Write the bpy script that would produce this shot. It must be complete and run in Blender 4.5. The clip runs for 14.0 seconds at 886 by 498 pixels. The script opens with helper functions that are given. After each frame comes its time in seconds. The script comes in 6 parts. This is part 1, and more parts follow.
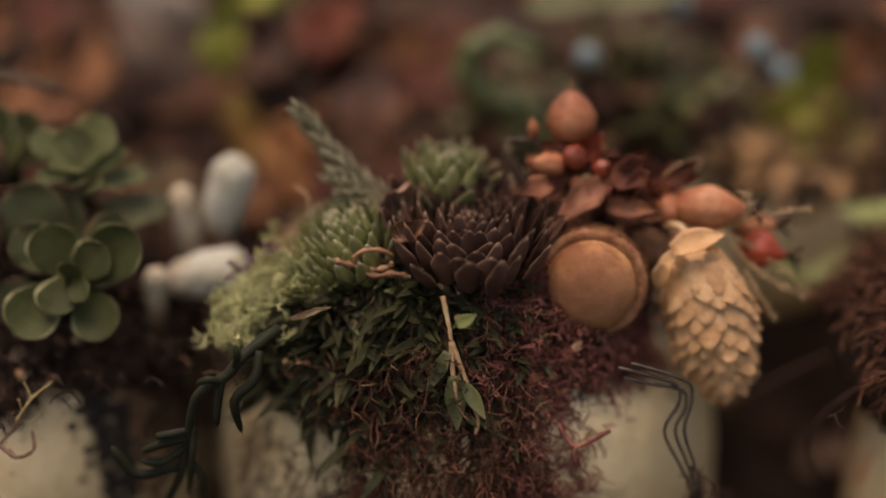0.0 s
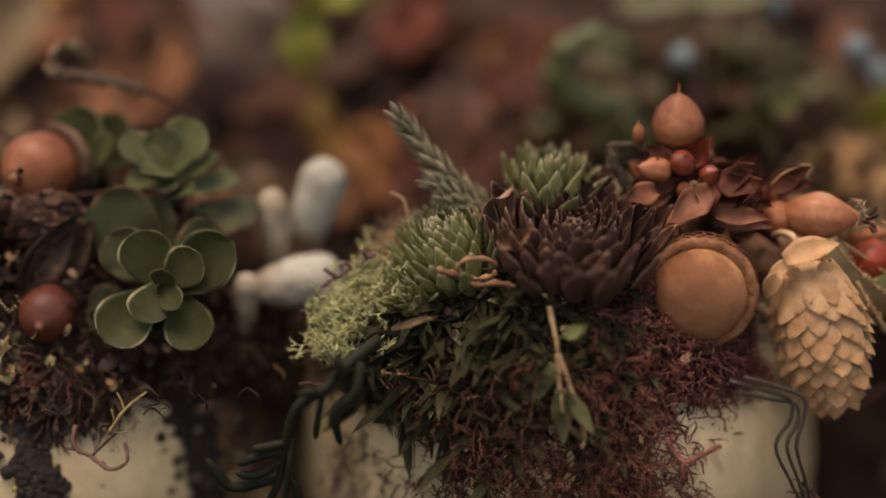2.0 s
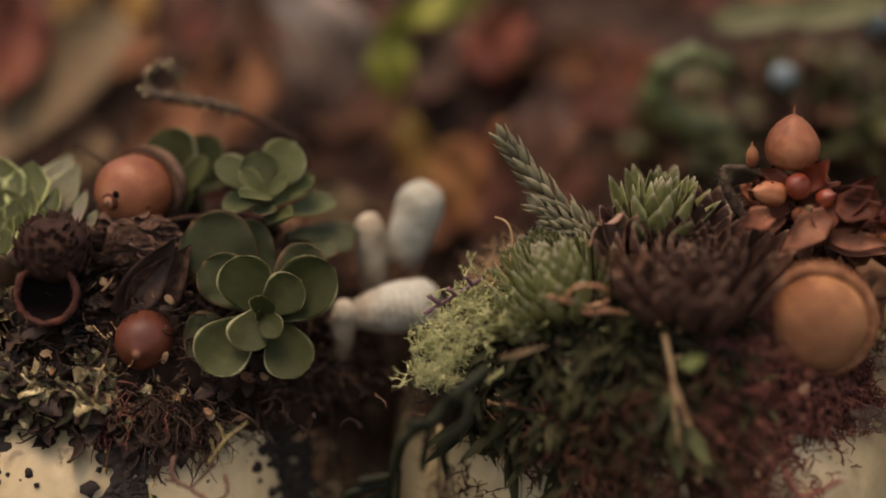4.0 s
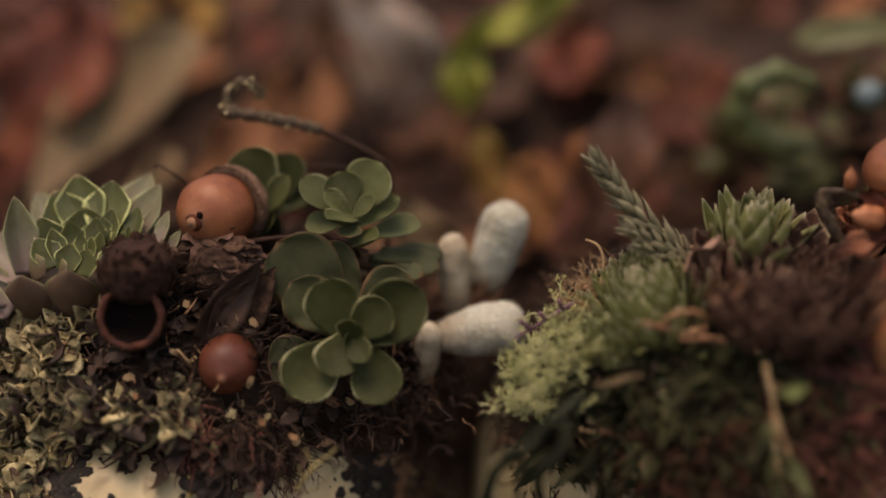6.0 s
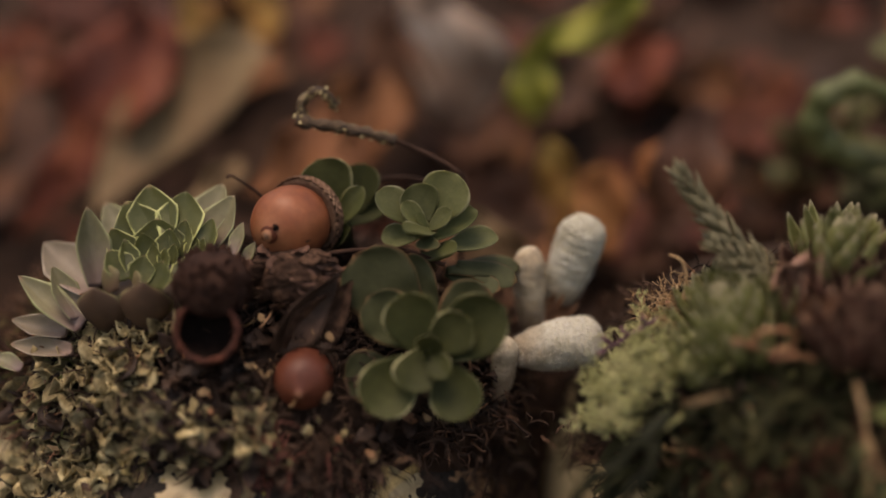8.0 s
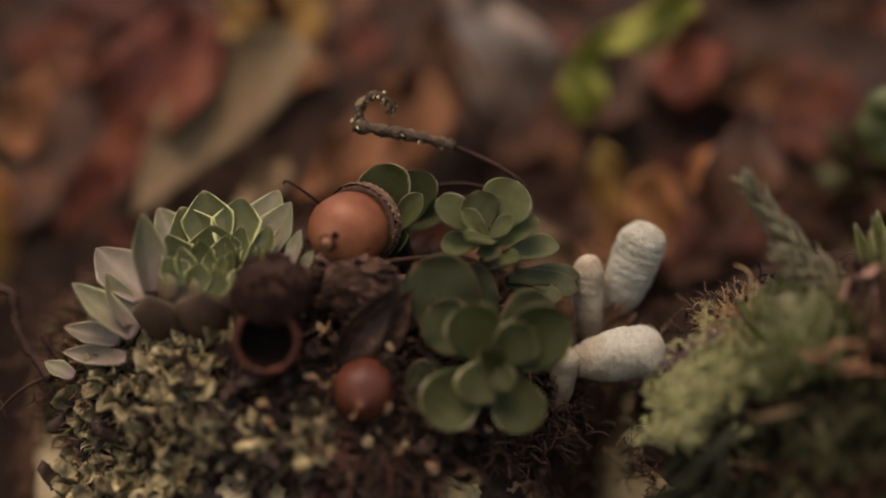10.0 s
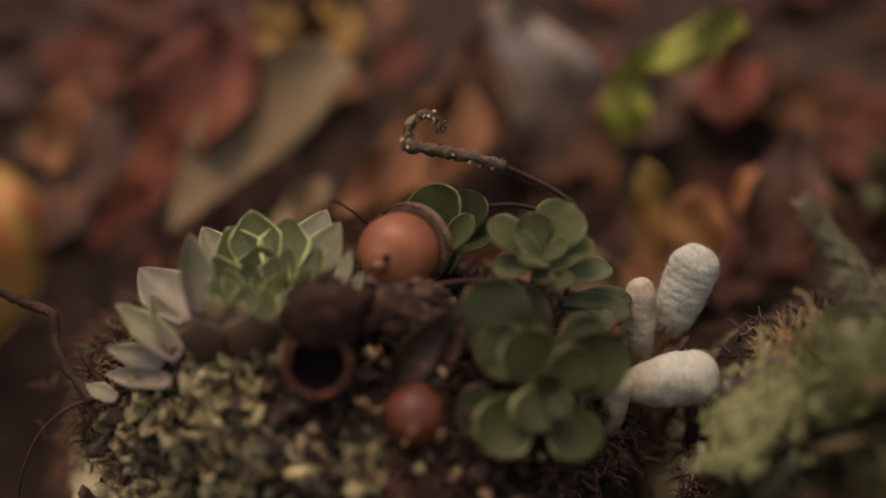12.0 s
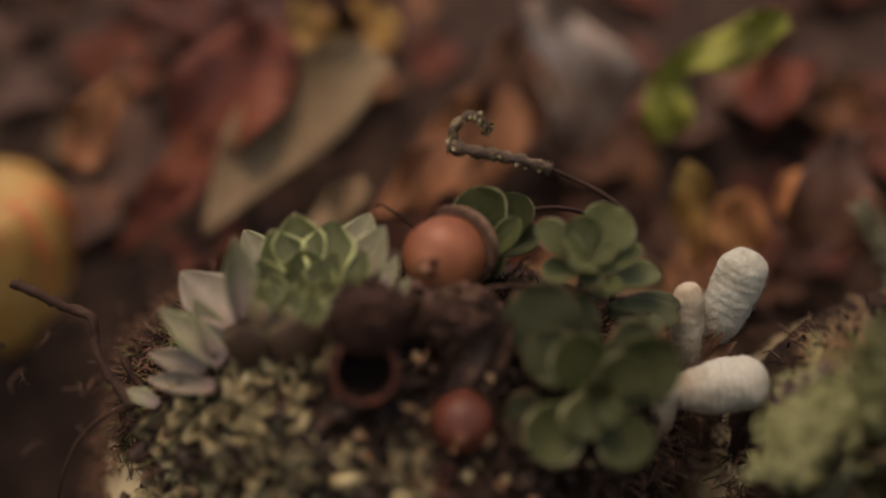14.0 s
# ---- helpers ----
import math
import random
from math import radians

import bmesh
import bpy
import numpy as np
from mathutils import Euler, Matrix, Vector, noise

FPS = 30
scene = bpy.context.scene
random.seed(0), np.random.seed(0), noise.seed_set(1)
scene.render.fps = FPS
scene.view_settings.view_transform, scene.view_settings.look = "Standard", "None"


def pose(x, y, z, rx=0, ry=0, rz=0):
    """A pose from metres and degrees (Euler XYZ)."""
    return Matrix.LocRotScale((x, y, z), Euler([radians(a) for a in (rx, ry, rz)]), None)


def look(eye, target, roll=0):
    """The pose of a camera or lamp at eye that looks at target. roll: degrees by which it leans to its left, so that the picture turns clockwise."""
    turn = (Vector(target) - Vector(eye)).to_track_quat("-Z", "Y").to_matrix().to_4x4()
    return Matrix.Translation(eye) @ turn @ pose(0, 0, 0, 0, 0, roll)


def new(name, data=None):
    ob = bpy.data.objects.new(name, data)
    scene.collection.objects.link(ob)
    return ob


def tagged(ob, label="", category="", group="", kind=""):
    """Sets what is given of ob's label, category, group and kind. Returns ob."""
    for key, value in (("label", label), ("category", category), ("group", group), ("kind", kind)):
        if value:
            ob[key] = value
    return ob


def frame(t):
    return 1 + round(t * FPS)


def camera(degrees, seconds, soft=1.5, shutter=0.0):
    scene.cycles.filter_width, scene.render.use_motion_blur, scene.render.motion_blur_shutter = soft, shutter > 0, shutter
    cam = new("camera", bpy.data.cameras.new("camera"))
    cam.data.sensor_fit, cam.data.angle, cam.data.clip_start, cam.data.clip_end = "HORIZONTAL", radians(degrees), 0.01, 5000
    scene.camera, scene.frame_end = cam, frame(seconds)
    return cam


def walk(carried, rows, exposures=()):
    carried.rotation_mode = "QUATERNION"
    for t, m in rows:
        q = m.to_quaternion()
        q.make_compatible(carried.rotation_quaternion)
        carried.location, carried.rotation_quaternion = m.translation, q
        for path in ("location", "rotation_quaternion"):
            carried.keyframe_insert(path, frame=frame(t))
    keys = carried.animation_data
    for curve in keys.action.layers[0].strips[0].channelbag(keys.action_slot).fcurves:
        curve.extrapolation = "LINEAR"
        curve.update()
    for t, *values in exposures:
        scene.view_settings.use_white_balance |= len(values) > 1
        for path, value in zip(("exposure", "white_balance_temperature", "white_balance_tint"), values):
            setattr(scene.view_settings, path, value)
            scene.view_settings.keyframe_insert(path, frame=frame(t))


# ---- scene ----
cam = camera(36.0, 14.0, soft=1.8)
EYE, TILT = 0.205, -30.0
# seconds, place in millimetres from the first eye, yaw, pitch, lean
PATH = [
    (0.0, -0.00, -0.00, 0.00, 0.018, 0.027, -0.000),
    (0.5, -3.86, 1.95, 0.72, 0.420, -0.104, -0.132),
    (1.0, -8.94, 3.72, 2.49, 0.438, -0.252, -0.134),
    (1.5, -12.70, 5.51, 2.27, 0.534, -0.207, -0.205),
    (2.0, -15.99, 7.42, 2.72, 0.765, -0.256, -0.216),
    (2.5, -18.23, 9.56, 2.69, 1.171, -0.298, -0.204),
    (3.0, -22.35, 11.64, 2.50, 1.378, -0.005, -0.163),
    (3.5, -26.36, 13.29, 3.94, 1.748, 0.076, -0.202),
    (4.0, -31.41, 14.34, 5.34, 1.760, 0.218, -0.272),
    (6.5, -49.06, 19.50, 11.03, 2.378, 0.031, -0.525),
    (7.0, -51.76, 20.36, 12.11, 2.719, -0.033, -0.526),
    (7.5, -55.36, 21.42, 13.03, 2.752, 0.019, -0.657),
    (8.0, -59.28, 22.37, 12.76, 2.536, 0.004, -0.800),
    (10.5, -75.89, 27.00, 18.39, 2.005, -0.762, -1.206),
    (11.0, -79.39, 28.29, 19.43, 1.875, -0.756, -1.348),
    (11.5, -81.95, 29.25, 20.14, 1.817, -0.655, -1.408),
    (12.0, -84.94, 30.11, 19.65, 1.425, -0.408, -1.475),
    (12.5, -86.58, 30.72, 20.25, 1.375, -0.429, -1.492),
    (13.0, -89.02, 32.10, 20.41, 1.217, -0.582, -1.578),
    (13.5, -91.38, 33.23, 21.01, 1.203, -0.718, -1.606),
    (14.0, -93.63, 33.68, 21.90, 1.366, -0.836, -1.624),
]
walk(cam, [(t, pose(0, 0, EYE, TILT) @ pose(x / 1000, y / 1000, z / 1000, 90 + pitch, lean, yaw))
           for t, x, y, z, yaw, pitch, lean in PATH], [(0.0, 0.36, 7350, 25), (5.0, 0.24, 7400, 25), (14.0, 0.02, 7350, 25)])
cam.data.dof.use_dof = True
cam.data.dof.focus_distance = 0.2522
cam.data.dof.aperture_fstop = 2.2

# ---- light: a dull overcast day ----
world = bpy.data.worlds.new("overcast_sky")
scene.world = world
world.use_nodes = True
wn = world.node_tree
sky = wn.nodes.new("ShaderNodeTexSky")
sky.sky_type = "NISHITA"
sky.sun_disc = False
sky.sun_elevation = radians(80)
sky.sun_rotation = radians(284)
sky.air_density, sky.dust_density, sky.ozone_density = 2.0, 5.0, 0.2
wn.links.new(sky.outputs[0], wn.nodes["Background"].inputs[0])
wn.nodes["Background"].inputs[1].default_value = 0.135
sun_data = bpy.data.lights.new("sun", "SUN")
sun_data.energy, sun_data.angle, sun_data.color = 1.5, radians(28), (1.0, 0.9, 0.76)
sun = new("sun", sun_data)
sun.matrix_world = look((-0.17, 0.042, 0.985), (0, 0, 0))

# ---- geometry helpers; all lengths in millimetres ----
MM = 0.001


class Geo:
    """Gathers vertices, faces and texture places, in millimetres."""

    def __init__(self):
        self.v, self.f, self.uv, self.count = [], [], [], 0

    def add(self, verts, faces, uv=None, m=None):
        verts = np.asarray(verts, float)
        if m is not None:
            a = np.array(m)
            verts = verts @ a[:3, :3].T + a[:3, 3]
        self.v.append(verts)
        self.f += [tuple(i + self.count for i in face) for face in faces]
        self.uv.append(np.zeros((len(verts), 2)) if uv is None else np.asarray(uv, float))
        self.count += len(verts)
        return self

    def mesh(self, name, material=None):
        me = bpy.data.meshes.new(name)
        verts = np.concatenate(self.v) * MM
        me.from_pydata(verts.tolist(), [], self.f)
        layer = me.uv_layers.new(name="UVMap")
        uv = np.concatenate(self.uv)
        idx = np.empty(len(me.loops), dtype=np.int32)
        me.loops.foreach_get("vertex_index", idx)
        layer.data.foreach_set("uv", uv[idx].ravel())
        me.polygons.foreach_set("use_smooth", np.ones(len(me.polygons), dtype=bool))
        if material:
            me.materials.append(material)
        me.update()
        return me


def thing(name, label, category, at=(0, 0, 0), group="", kind=""):
    ob = tagged(new(name), label, category, group, kind)
    ob.empty_display_size = 0.005
    ob.location = Vector(at) * MM
    return ob


def part(name, geo, mat, parent, label="", m=None, kind=""):
    """One mesh object under a thing or part; geo is a Geo or a ready mesh."""
    me = geo if isinstance(geo, bpy.types.Mesh) else geo.mesh(name, mat)
    ob = new(name, me)
    ob.parent = parent
    if m is not None:
        ob.matrix_basis = m
    return tagged(ob, label, kind=kind)


def single(name, geo, mat, label, category, at=(0, 0, 0), group="", kind=""):
    """A thing that is one mesh."""
    ob = tagged(new(name, geo.mesh(name, mat)), label, category, group, kind)
    ob.location = Vector(at) * MM
    return ob


def basis(p, along, normal, s=1.0, metres=False):
    """Matrix whose y runs along, whose z is near normal, at p (millimetres)."""
    y = Vector(along).normalized()
    x = y.cross(Vector(normal))
    if x.length < 1e-4:
        x = y.orthogonal()
    x.normalize()
    z = x.cross(y)
    m = Matrix((x, y, z)).transposed().to_4x4()
    m = m @ Matrix.Diagonal((s, s, s, 1)) if not isinstance(s, tuple) else m @ Matrix.Diagonal((*s, 1))
    m.translation = Vector(p) * (MM if metres else 1.0)
    return m


def blade(length, width, thick, shape="round", cup=0.15, bend=0.0, nu=9, nv=6, wave=0.0, waves=3.0, seed=0.0, keel=0.0):
    """A leaf with thickness: y along it, z up. shape: round, point, cusp, spear, long, strap or bract."""
    rows = []
    for i in range(nu + 1):
        u = i / nu
        if shape == "round":
            w = (0.3 + 0.7 * math.sin(min(1, u / 0.66) * math.pi / 2) ** 1.2) * math.sqrt(max(0.0, 1 - max(0, (u - 0.62) / 0.38) ** 2.2))
        elif shape == "point":
            w = (0.55 + 0.45 * math.sin(min(1, u / 0.55) * math.pi / 2)) * (1 - max(0, (u - 0.5) / 0.5) ** 1.7) ** 0.95
        elif shape == "long":
            w = (0.5 + 0.5 * math.sin(min(1, u / 0.4) * math.pi / 2)) * (1 - max(0, (u - 0.35) / 0.65) ** 1.6)
        elif shape == "spear":
            w = (0.62 + 0.38 * math.sin(min(1, u / 0.35) * math.pi / 2)) * (1 - max(0, (u - 0.3) / 0.7) ** 1.25) ** 1.05
        elif shape == "cusp":
            q = max(0.0, (u - 0.56) / 0.44)
            w = (0.62 + 0.38 * math.sin(min(1, u / 0.56) * math.pi / 2)) * ((1 - q) ** 0.72 if q < 0.86 else 0.243 * ((1 - q) / 0.14) ** 1.3 + 0.015)
        elif shape == "strap":
            w = (0.35 + 0.65 * math.sin(min(1, u / 0.3) * math.pi / 2)) * math.sqrt(max(0.0, 1 - max(0, (u - 0.6) / 0.4) ** 2))
        else:
            w = (0.6 + 0.4 * math.sin(min(1, u / 0.5) * math.pi / 2)) * math.sqrt(max(0.0, 1 - max(0, (u - 0.45) / 0.55) ** 1.8))
        rows.append(max(w, 0.02))
    n = nv + 1
    top, bot, uv = [], [], []
    y = z = 0.0
    for i in range(nu + 1):
        u = i / nu
        a = bend * u
        if i:
            y += math.cos(a) * length / nu
            z += math.sin(a) * length / nu
        for j in range(n):
            v = 2 * j / nv - 1
            w = rows[i] * width / 2
            lift = cup * w * v * v - keel * w * (1 - abs(v))
            lift += wave * width * math.sin(waves * 6.28 * u + 3 * v + seed) * abs(v) ** 1.5
            t = thick * (0.12 + 0.88 * math.sqrt(max(0, 1 - v * v))) * (0.35 + 0.65 * math.sin(min(1.0, 0.25 + u) * 2.6))
            t *= max(0.12, 1 - u ** 3) if shape in ("point", "long", "spear", "cusp") else math.sqrt(max(0.03, 1 - u ** 8))
            ny, nz = -math.sin(a), math.cos(a)
            top.append((w * v, y + ny * (lift + t / 2), z + nz * (lift + t / 2)))
            bot.append((w * v, y + ny * (lift - t / 2), z + nz * (lift - t / 2)))
            uv.append((0.5 + v / 2, u))
    k = len(top)
    faces = []
    for i in range(nu):
        for j in range(nv):
            a, b, c, d = i * n + j, i * n + j + 1, (i + 1) * n + j + 1, (i + 1) * n + j
            faces += [(a, b, c, d), (k + d, k + c, k + b, k + a)]
        a, d = i * n, (i + 1) * n
        faces.append((a, d, k + d, k + a))
        a, d = i * n + nv, (i + 1) * n + nv
        faces.append((d, a, k + a, k + d))
    for j in range(nv):
        faces.append((j + 1, j, k + j, k + j + 1))
        a = nu * n + j
        faces.append((a, a + 1, k + a + 1, k + a))
    return top + bot, faces, uv + uv


def tube(points, radii, sides=6, rough=0.0, seed=0):
    """A bent rod through the points, closed at both ends."""
    pts = [Vector(p) for p in points]
    rng = random.Random(seed)
    verts, faces, uv = [], [], []
    up = Vector((0.3, 0.2, 0.93))
    for i, p in enumerate(pts):
        d = (pts[min(i + 1, len(pts) - 1)] - pts[max(i - 1, 0)]).normalized()
        x = d.cross(up)
        if x.length < 1e-3:
            x = d.orthogonal()
        x.normalize()
        up = x.cross(d)
        r = radii[i] if isinstance(radii, (list, tuple)) else radii
        for j in range(sides):
            a = 6.28318 * j / sides
            q = r * (1 + rough * rng.uniform(-1, 1))
            verts.append(tuple(p + (x * math.cos(a) + up * math.sin(a)) * q))
            uv.append((j / sides, i / (len(pts) - 1)))
    for i in range(len(pts) - 1):
        for j in range(sides):
            a, b = i * sides + j, i * sides + (j + 1) % sides
            faces.append((a, b, b + sides, a + sides))
    faces.append(tuple(range(sides - 1, -1, -1)))
    faces.append(tuple((len(pts) - 1) * sides + j for j in range(sides)))
    return verts, faces, uv


def smooth_line(points, steps=4):
    """Points along a soft curve through those given."""
    pts = [Vector(p) for p in points]
    out = []
    for i in range(len(pts) - 1):
        a, b, c, d = pts[max(i - 1, 0)], pts[i], pts[i + 1], pts[min(i + 2, len(pts) - 1)]
        for k in range(steps):
            t = k / steps
            out.append(0.5 * (2 * b + (c - a) * t + (2 * a - 5 * b + 4 * c - d) * t * t + (3 * b - a - 3 * c + d) * t ** 3))
    return out + [pts[-1]]


def lathe(profile, segs=32, ribs=0, depth=0.0, bump=0.0, bump_size=3.0, sharp=1.0, seed=0.0):
    """A turned form about z: profile of (radius, height) from bottom to top; ribs pinch it like a pumpkin."""
    verts, faces, uv = [], [], []
    n = len(profile)
    for i, (r, z) in enumerate(profile):
        for j in range(segs):
            a = 6.28318 * j / segs
            k = 1.0
            if ribs:
                k -= depth * (1 - abs(math.sin(a * ribs / 2)) ** sharp)
            x, y = r * k * math.cos(a), r * k * math.sin(a)
            if bump:
                q = noise.noise(Vector((x, y, z)) / bump_size + Vector((seed, 0, 0))) * bump
                k2 = 1 + q / max(r, 0.6)
                x, y, z2 = x * k2, y * k2, z + q * 0.4
            else:
                z2 = z
            verts.append((x, y, z2))
            uv.append((j / segs, i / (n - 1)))
    for i in range(n - 1):
        for j in range(segs):
            a, b = i * segs + j, i * segs + (j + 1) % segs
            faces.append((a, b, b + segs, a + segs))
    faces.append(tuple(range(segs - 1, -1, -1)))
    faces.append(tuple((n - 1) * segs + j for j in range(segs)))
    return verts, faces, uv


def round_profile(r, h, low=2.0, high=2.0, n=16, dip=0.0):
    """Half outline of a fat round fruit of radius r and height h, from its base."""
    out = []
    for i in range(n + 1):
        a = -math.pi / 2 + math.pi * i / n
        c, s = math.cos(a), math.sin(a)
        e = high if s > 0 else low
        rr = r * max(abs(c), 0.0) ** (2 / e)
        z = h / 2 * (1 + math.copysign(abs(s) ** (2 / e), s))
        if s > 0.6:
            z -= dip * h * ((s - 0.6) / 0.4) ** 2
        out.append((max(rr, 0.02), z))
    return out


def frame_of(axis):
    """Two directions across an axis: one level, one upward."""
    a = Vector(axis).normalized()
    right = Vector((0, 1, 0)).cross(a)
    if abs(a.y) > 0.6:
        right = a.cross(Vector((0, 0, -1)))
    right.normalize()
    if right.x < 0:
        right = -right
    return a, right, a.cross(right) if a.cross(right).z > 0 else right.cross(a)


# ---- materials ----
def material(name, cols, scale=120, rough=0.6, bump=0.25, fine=5.0, spec=0.35, tip=None, edge=None, vary=0.25, ramp=(0.3, 0.7), coat=0.0, sss=0.0, base=None):
    """Colours blended by a coarse and a fine noise; tip, base and edge tint a leaf along and across itself."""
    m = bpy.data.materials.new(name)
    m.use_nodes = True
    nt = m.node_tree
    bsdf = nt.nodes["Principled BSDF"]
    link = nt.links.new

    def node(kind, **values):
        n = nt.nodes.new(kind)
        for k, v in values.items():
            n.inputs[k].default_value = v
        return n

    tc = nt.nodes.new("ShaderNodeTexCoord")
    info = nt.nodes.new("ShaderNodeObjectInfo")
    shift = nt.nodes.new("ShaderNodeMath")
    shift.operation = "MULTIPLY"
    shift.inputs[1].default_value = 37.0
    link(info.outputs["Random"], shift.inputs[0])
    big, small = node("ShaderNodeTexNoise", Scale=scale, Detail=4.0, Roughness=0.6), node("ShaderNodeTexNoise", Scale=scale * fine, Detail=3.0, Roughness=0.65)
    for n in (big, small):
        n.noise_dimensions = "4D"
        link(tc.outputs["Object"], n.inputs["Vector"])
        link(shift.outputs[0], n.inputs["W"])
    cr = nt.nodes.new("ShaderNodeValToRGB")
    cr.color_ramp.elements[0].position, cr.color_ramp.elements[1].position = ramp
    cr.color_ramp.elements[0].color, cr.color_ramp.elements[1].color = (*cols[0], 1), (*cols[-1], 1)
    for i, c in enumerate(cols[1:-1], 1):
        e = cr.color_ramp.elements.new(ramp[0] + (ramp[1] - ramp[0]) * i / (len(cols) - 1))
        e.color = (*c, 1)
    link(big.outputs[0], cr.inputs[0])
    colour = cr.outputs[0]

    def mixed(a, fac, b):
        mx = nt.nodes.new("ShaderNodeMix")
        mx.data_type = "RGBA"
        link(fac, mx.inputs["Factor"])
        link(a, mx.inputs["A"])
        mx.inputs["B"].default_value = (*b, 1)
        return mx.outputs["Result"]

    if tip or edge or base:
        sep = nt.nodes.new("ShaderNodeSeparateXYZ")
        link(tc.outputs["UV"], sep.inputs[0])
        wob = nt.nodes.new("ShaderNodeMath")
        wob.operation = "MULTIPLY_ADD"
        wob.inputs[1].default_value, wob.inputs[2].default_value = 0.3, -0.15
        link(big.outputs[0], wob.inputs[0])

        def band(out, lo, hi, c, back=False):
            add = nt.nodes.new("ShaderNodeMath")
            link(out, add.inputs[0])
            link(wob.outputs[0], add.inputs[1])
            mr = nt.nodes.new("ShaderNodeMapRange")
            mr.inputs["From Min"].default_value, mr.inputs["From Max"].default_value = lo, hi
            if back:
                mr.inputs["To Min"].default_value, mr.inputs["To Max"].default_value = 1.0, 0.0
            link(add.outputs[0], mr.inputs["Value"])
            return mixed(colour, mr.outputs["Result"], c)

        if base:
            colour = band(sep.outputs["Y"], base[0], base[1], base[2], True)
        if tip:
            colour = band(sep.outputs["Y"], tip[0], tip[1], tip[2])
        if edge:
            off = nt.nodes.new("ShaderNodeMath")
            off.operation = "SUBTRACT"
            off.inputs[1].default_value = 0.5
            link(sep.outputs["X"], off.inputs[0])
            ab = nt.nodes.new("ShaderNodeMath")
            ab.operation = "ABSOLUTE"
            link(off.outputs[0], ab.inputs[0])
            colour = band(ab.outputs[0], edge[0], edge[1], edge[2])
    hs = nt.nodes.new("ShaderNodeHueSaturation")
    val = nt.nodes.new("ShaderNodeMapRange")
    val.inputs["To Min"].default_value, val.inputs["To Max"].default_value = 1 - vary, 1 + vary
    geo = nt.nodes.new("ShaderNodeNewGeometry")
    pick = nt.nodes.new("ShaderNodeMath")
    pick.operation = "FRACT"
    both = nt.nodes.new("ShaderNodeMath")
    link(geo.outputs["Random Per Island"], both.inputs[0])
    link(info.outputs["Random"], both.inputs[1])
    link(both.outputs[0], pick.inputs[0])
    link(pick.outputs[0], val.inputs["Value"])
    fine_val = nt.nodes.new("ShaderNodeMapRange")
    fine_val.inputs["To Min"].default_value, fine_val.inputs["To Max"].default_value = 0.7, 1.3
    link(small.outputs[0], fine_val.inputs["Value"])
    mul = nt.nodes.new("ShaderNodeMath")
    mul.operation = "MULTIPLY"
    link(val.outputs["Result"], mul.inputs[0])
    link(fine_val.outputs["Result"], mul.inputs[1])
    link(mul.outputs[0], hs.inputs["Value"])
    link(colour, hs.inputs["Color"])
    link(hs.outputs[0], bsdf.inputs["Base Color"])
    rr = nt.nodes.new("ShaderNodeMapRange")
    rr.inputs["To Min"].default_value, rr.inputs["To Max"].default_value = max(0.05, rough - 0.12), min(1, rough + 0.12)
    link(small.outputs[0], rr.inputs["Value"])
    link(rr.outputs["Result"], bsdf.inputs["Roughness"])
    bsdf.inputs["Specular IOR Level"].default_value = spec
    bsdf.inputs["Coat Weight"].default_value = coat
    if sss:
        bsdf.inputs["Subsurface Weight"].default_value = sss
        bsdf.inputs["Subsurface Radius"].default_value = (1.0, 0.9, 0.5)
        bsdf.inputs["Subsurface Scale"].default_value = 0.0015
    if bump:
        bp = nt.nodes.new("ShaderNodeBump")
        bp.inputs["Strength"].default_value = bump
        bp.inputs["Distance"].default_value = 0.0006
        link(small.outputs[0], bp.inputs["Height"])
        link(bp.outputs[0], bsdf.inputs["Normal"])
    return m

SOIL = material("dark_soil", [(0.016, 0.011, 0.008), (0.034, 0.021, 0.015), (0.07, 0.042, 0.029)], 90, 0.9, 1.0, vary=0.05, spec=0.1)
PUMPKIN_WHITE = material("cream_pumpkin_rind", [(0.34, 0.25, 0.125), (0.47, 0.37, 0.2), (0.55, 0.46, 0.28)], 35, 0.42, 0.12, 8, vary=0.06, spec=0.45, ramp=(0.25, 0.65))
RIND_ORANGE = material("orange_pumpkin_rind", [(0.23, 0.085, 0.02), (0.33, 0.19, 0.05), (0.36, 0.28, 0.11)], 45, 0.45, 0.15, 8, vary=0.05)
STRIPE = material("red_orange_rind_stripe", [(0.32, 0.07, 0.02), (0.5, 0.16, 0.045)], 90, 0.5, 0.2)
MOUND = material("peaty_root_ball", [(0.018, 0.012, 0.009), (0.032, 0.02, 0.014), (0.055, 0.034, 0.023)], 200, 0.95, 1.0, vary=0.1, spec=0.08)
MOSS_RED = material("red_brown_moss", [(0.085, 0.027, 0.02), (0.16, 0.054, 0.039), (0.21, 0.088, 0.06)], 160, 0.85, 0.3, vary=0.45)
MOSS_BROWN = material("brown_dry_moss", [(0.05, 0.024, 0.014), (0.11, 0.055, 0.03), (0.19, 0.1, 0.055)], 160, 0.85, 0.3, vary=0.5)
MOSS_RUST = material("dark_rusty_root_fibre", [(0.04, 0.017, 0.01), (0.082, 0.036, 0.021), (0.13, 0.06, 0.035)], 160, 0.85, 0.3, vary=0.5, spec=0.15)
MOSS_DARK = material("dark_wet_moss", [(0.02, 0.013, 0.01), (0.042, 0.025, 0.017), (0.085, 0.05, 0.032)], 160, 0.8, 0.3, vary=0.5, spec=0.15)
MOSS_GREEN = material("olive_moss", [(0.05, 0.055, 0.015), (0.11, 0.12, 0.035)], 160, 0.85, 0.3, vary=0.4)
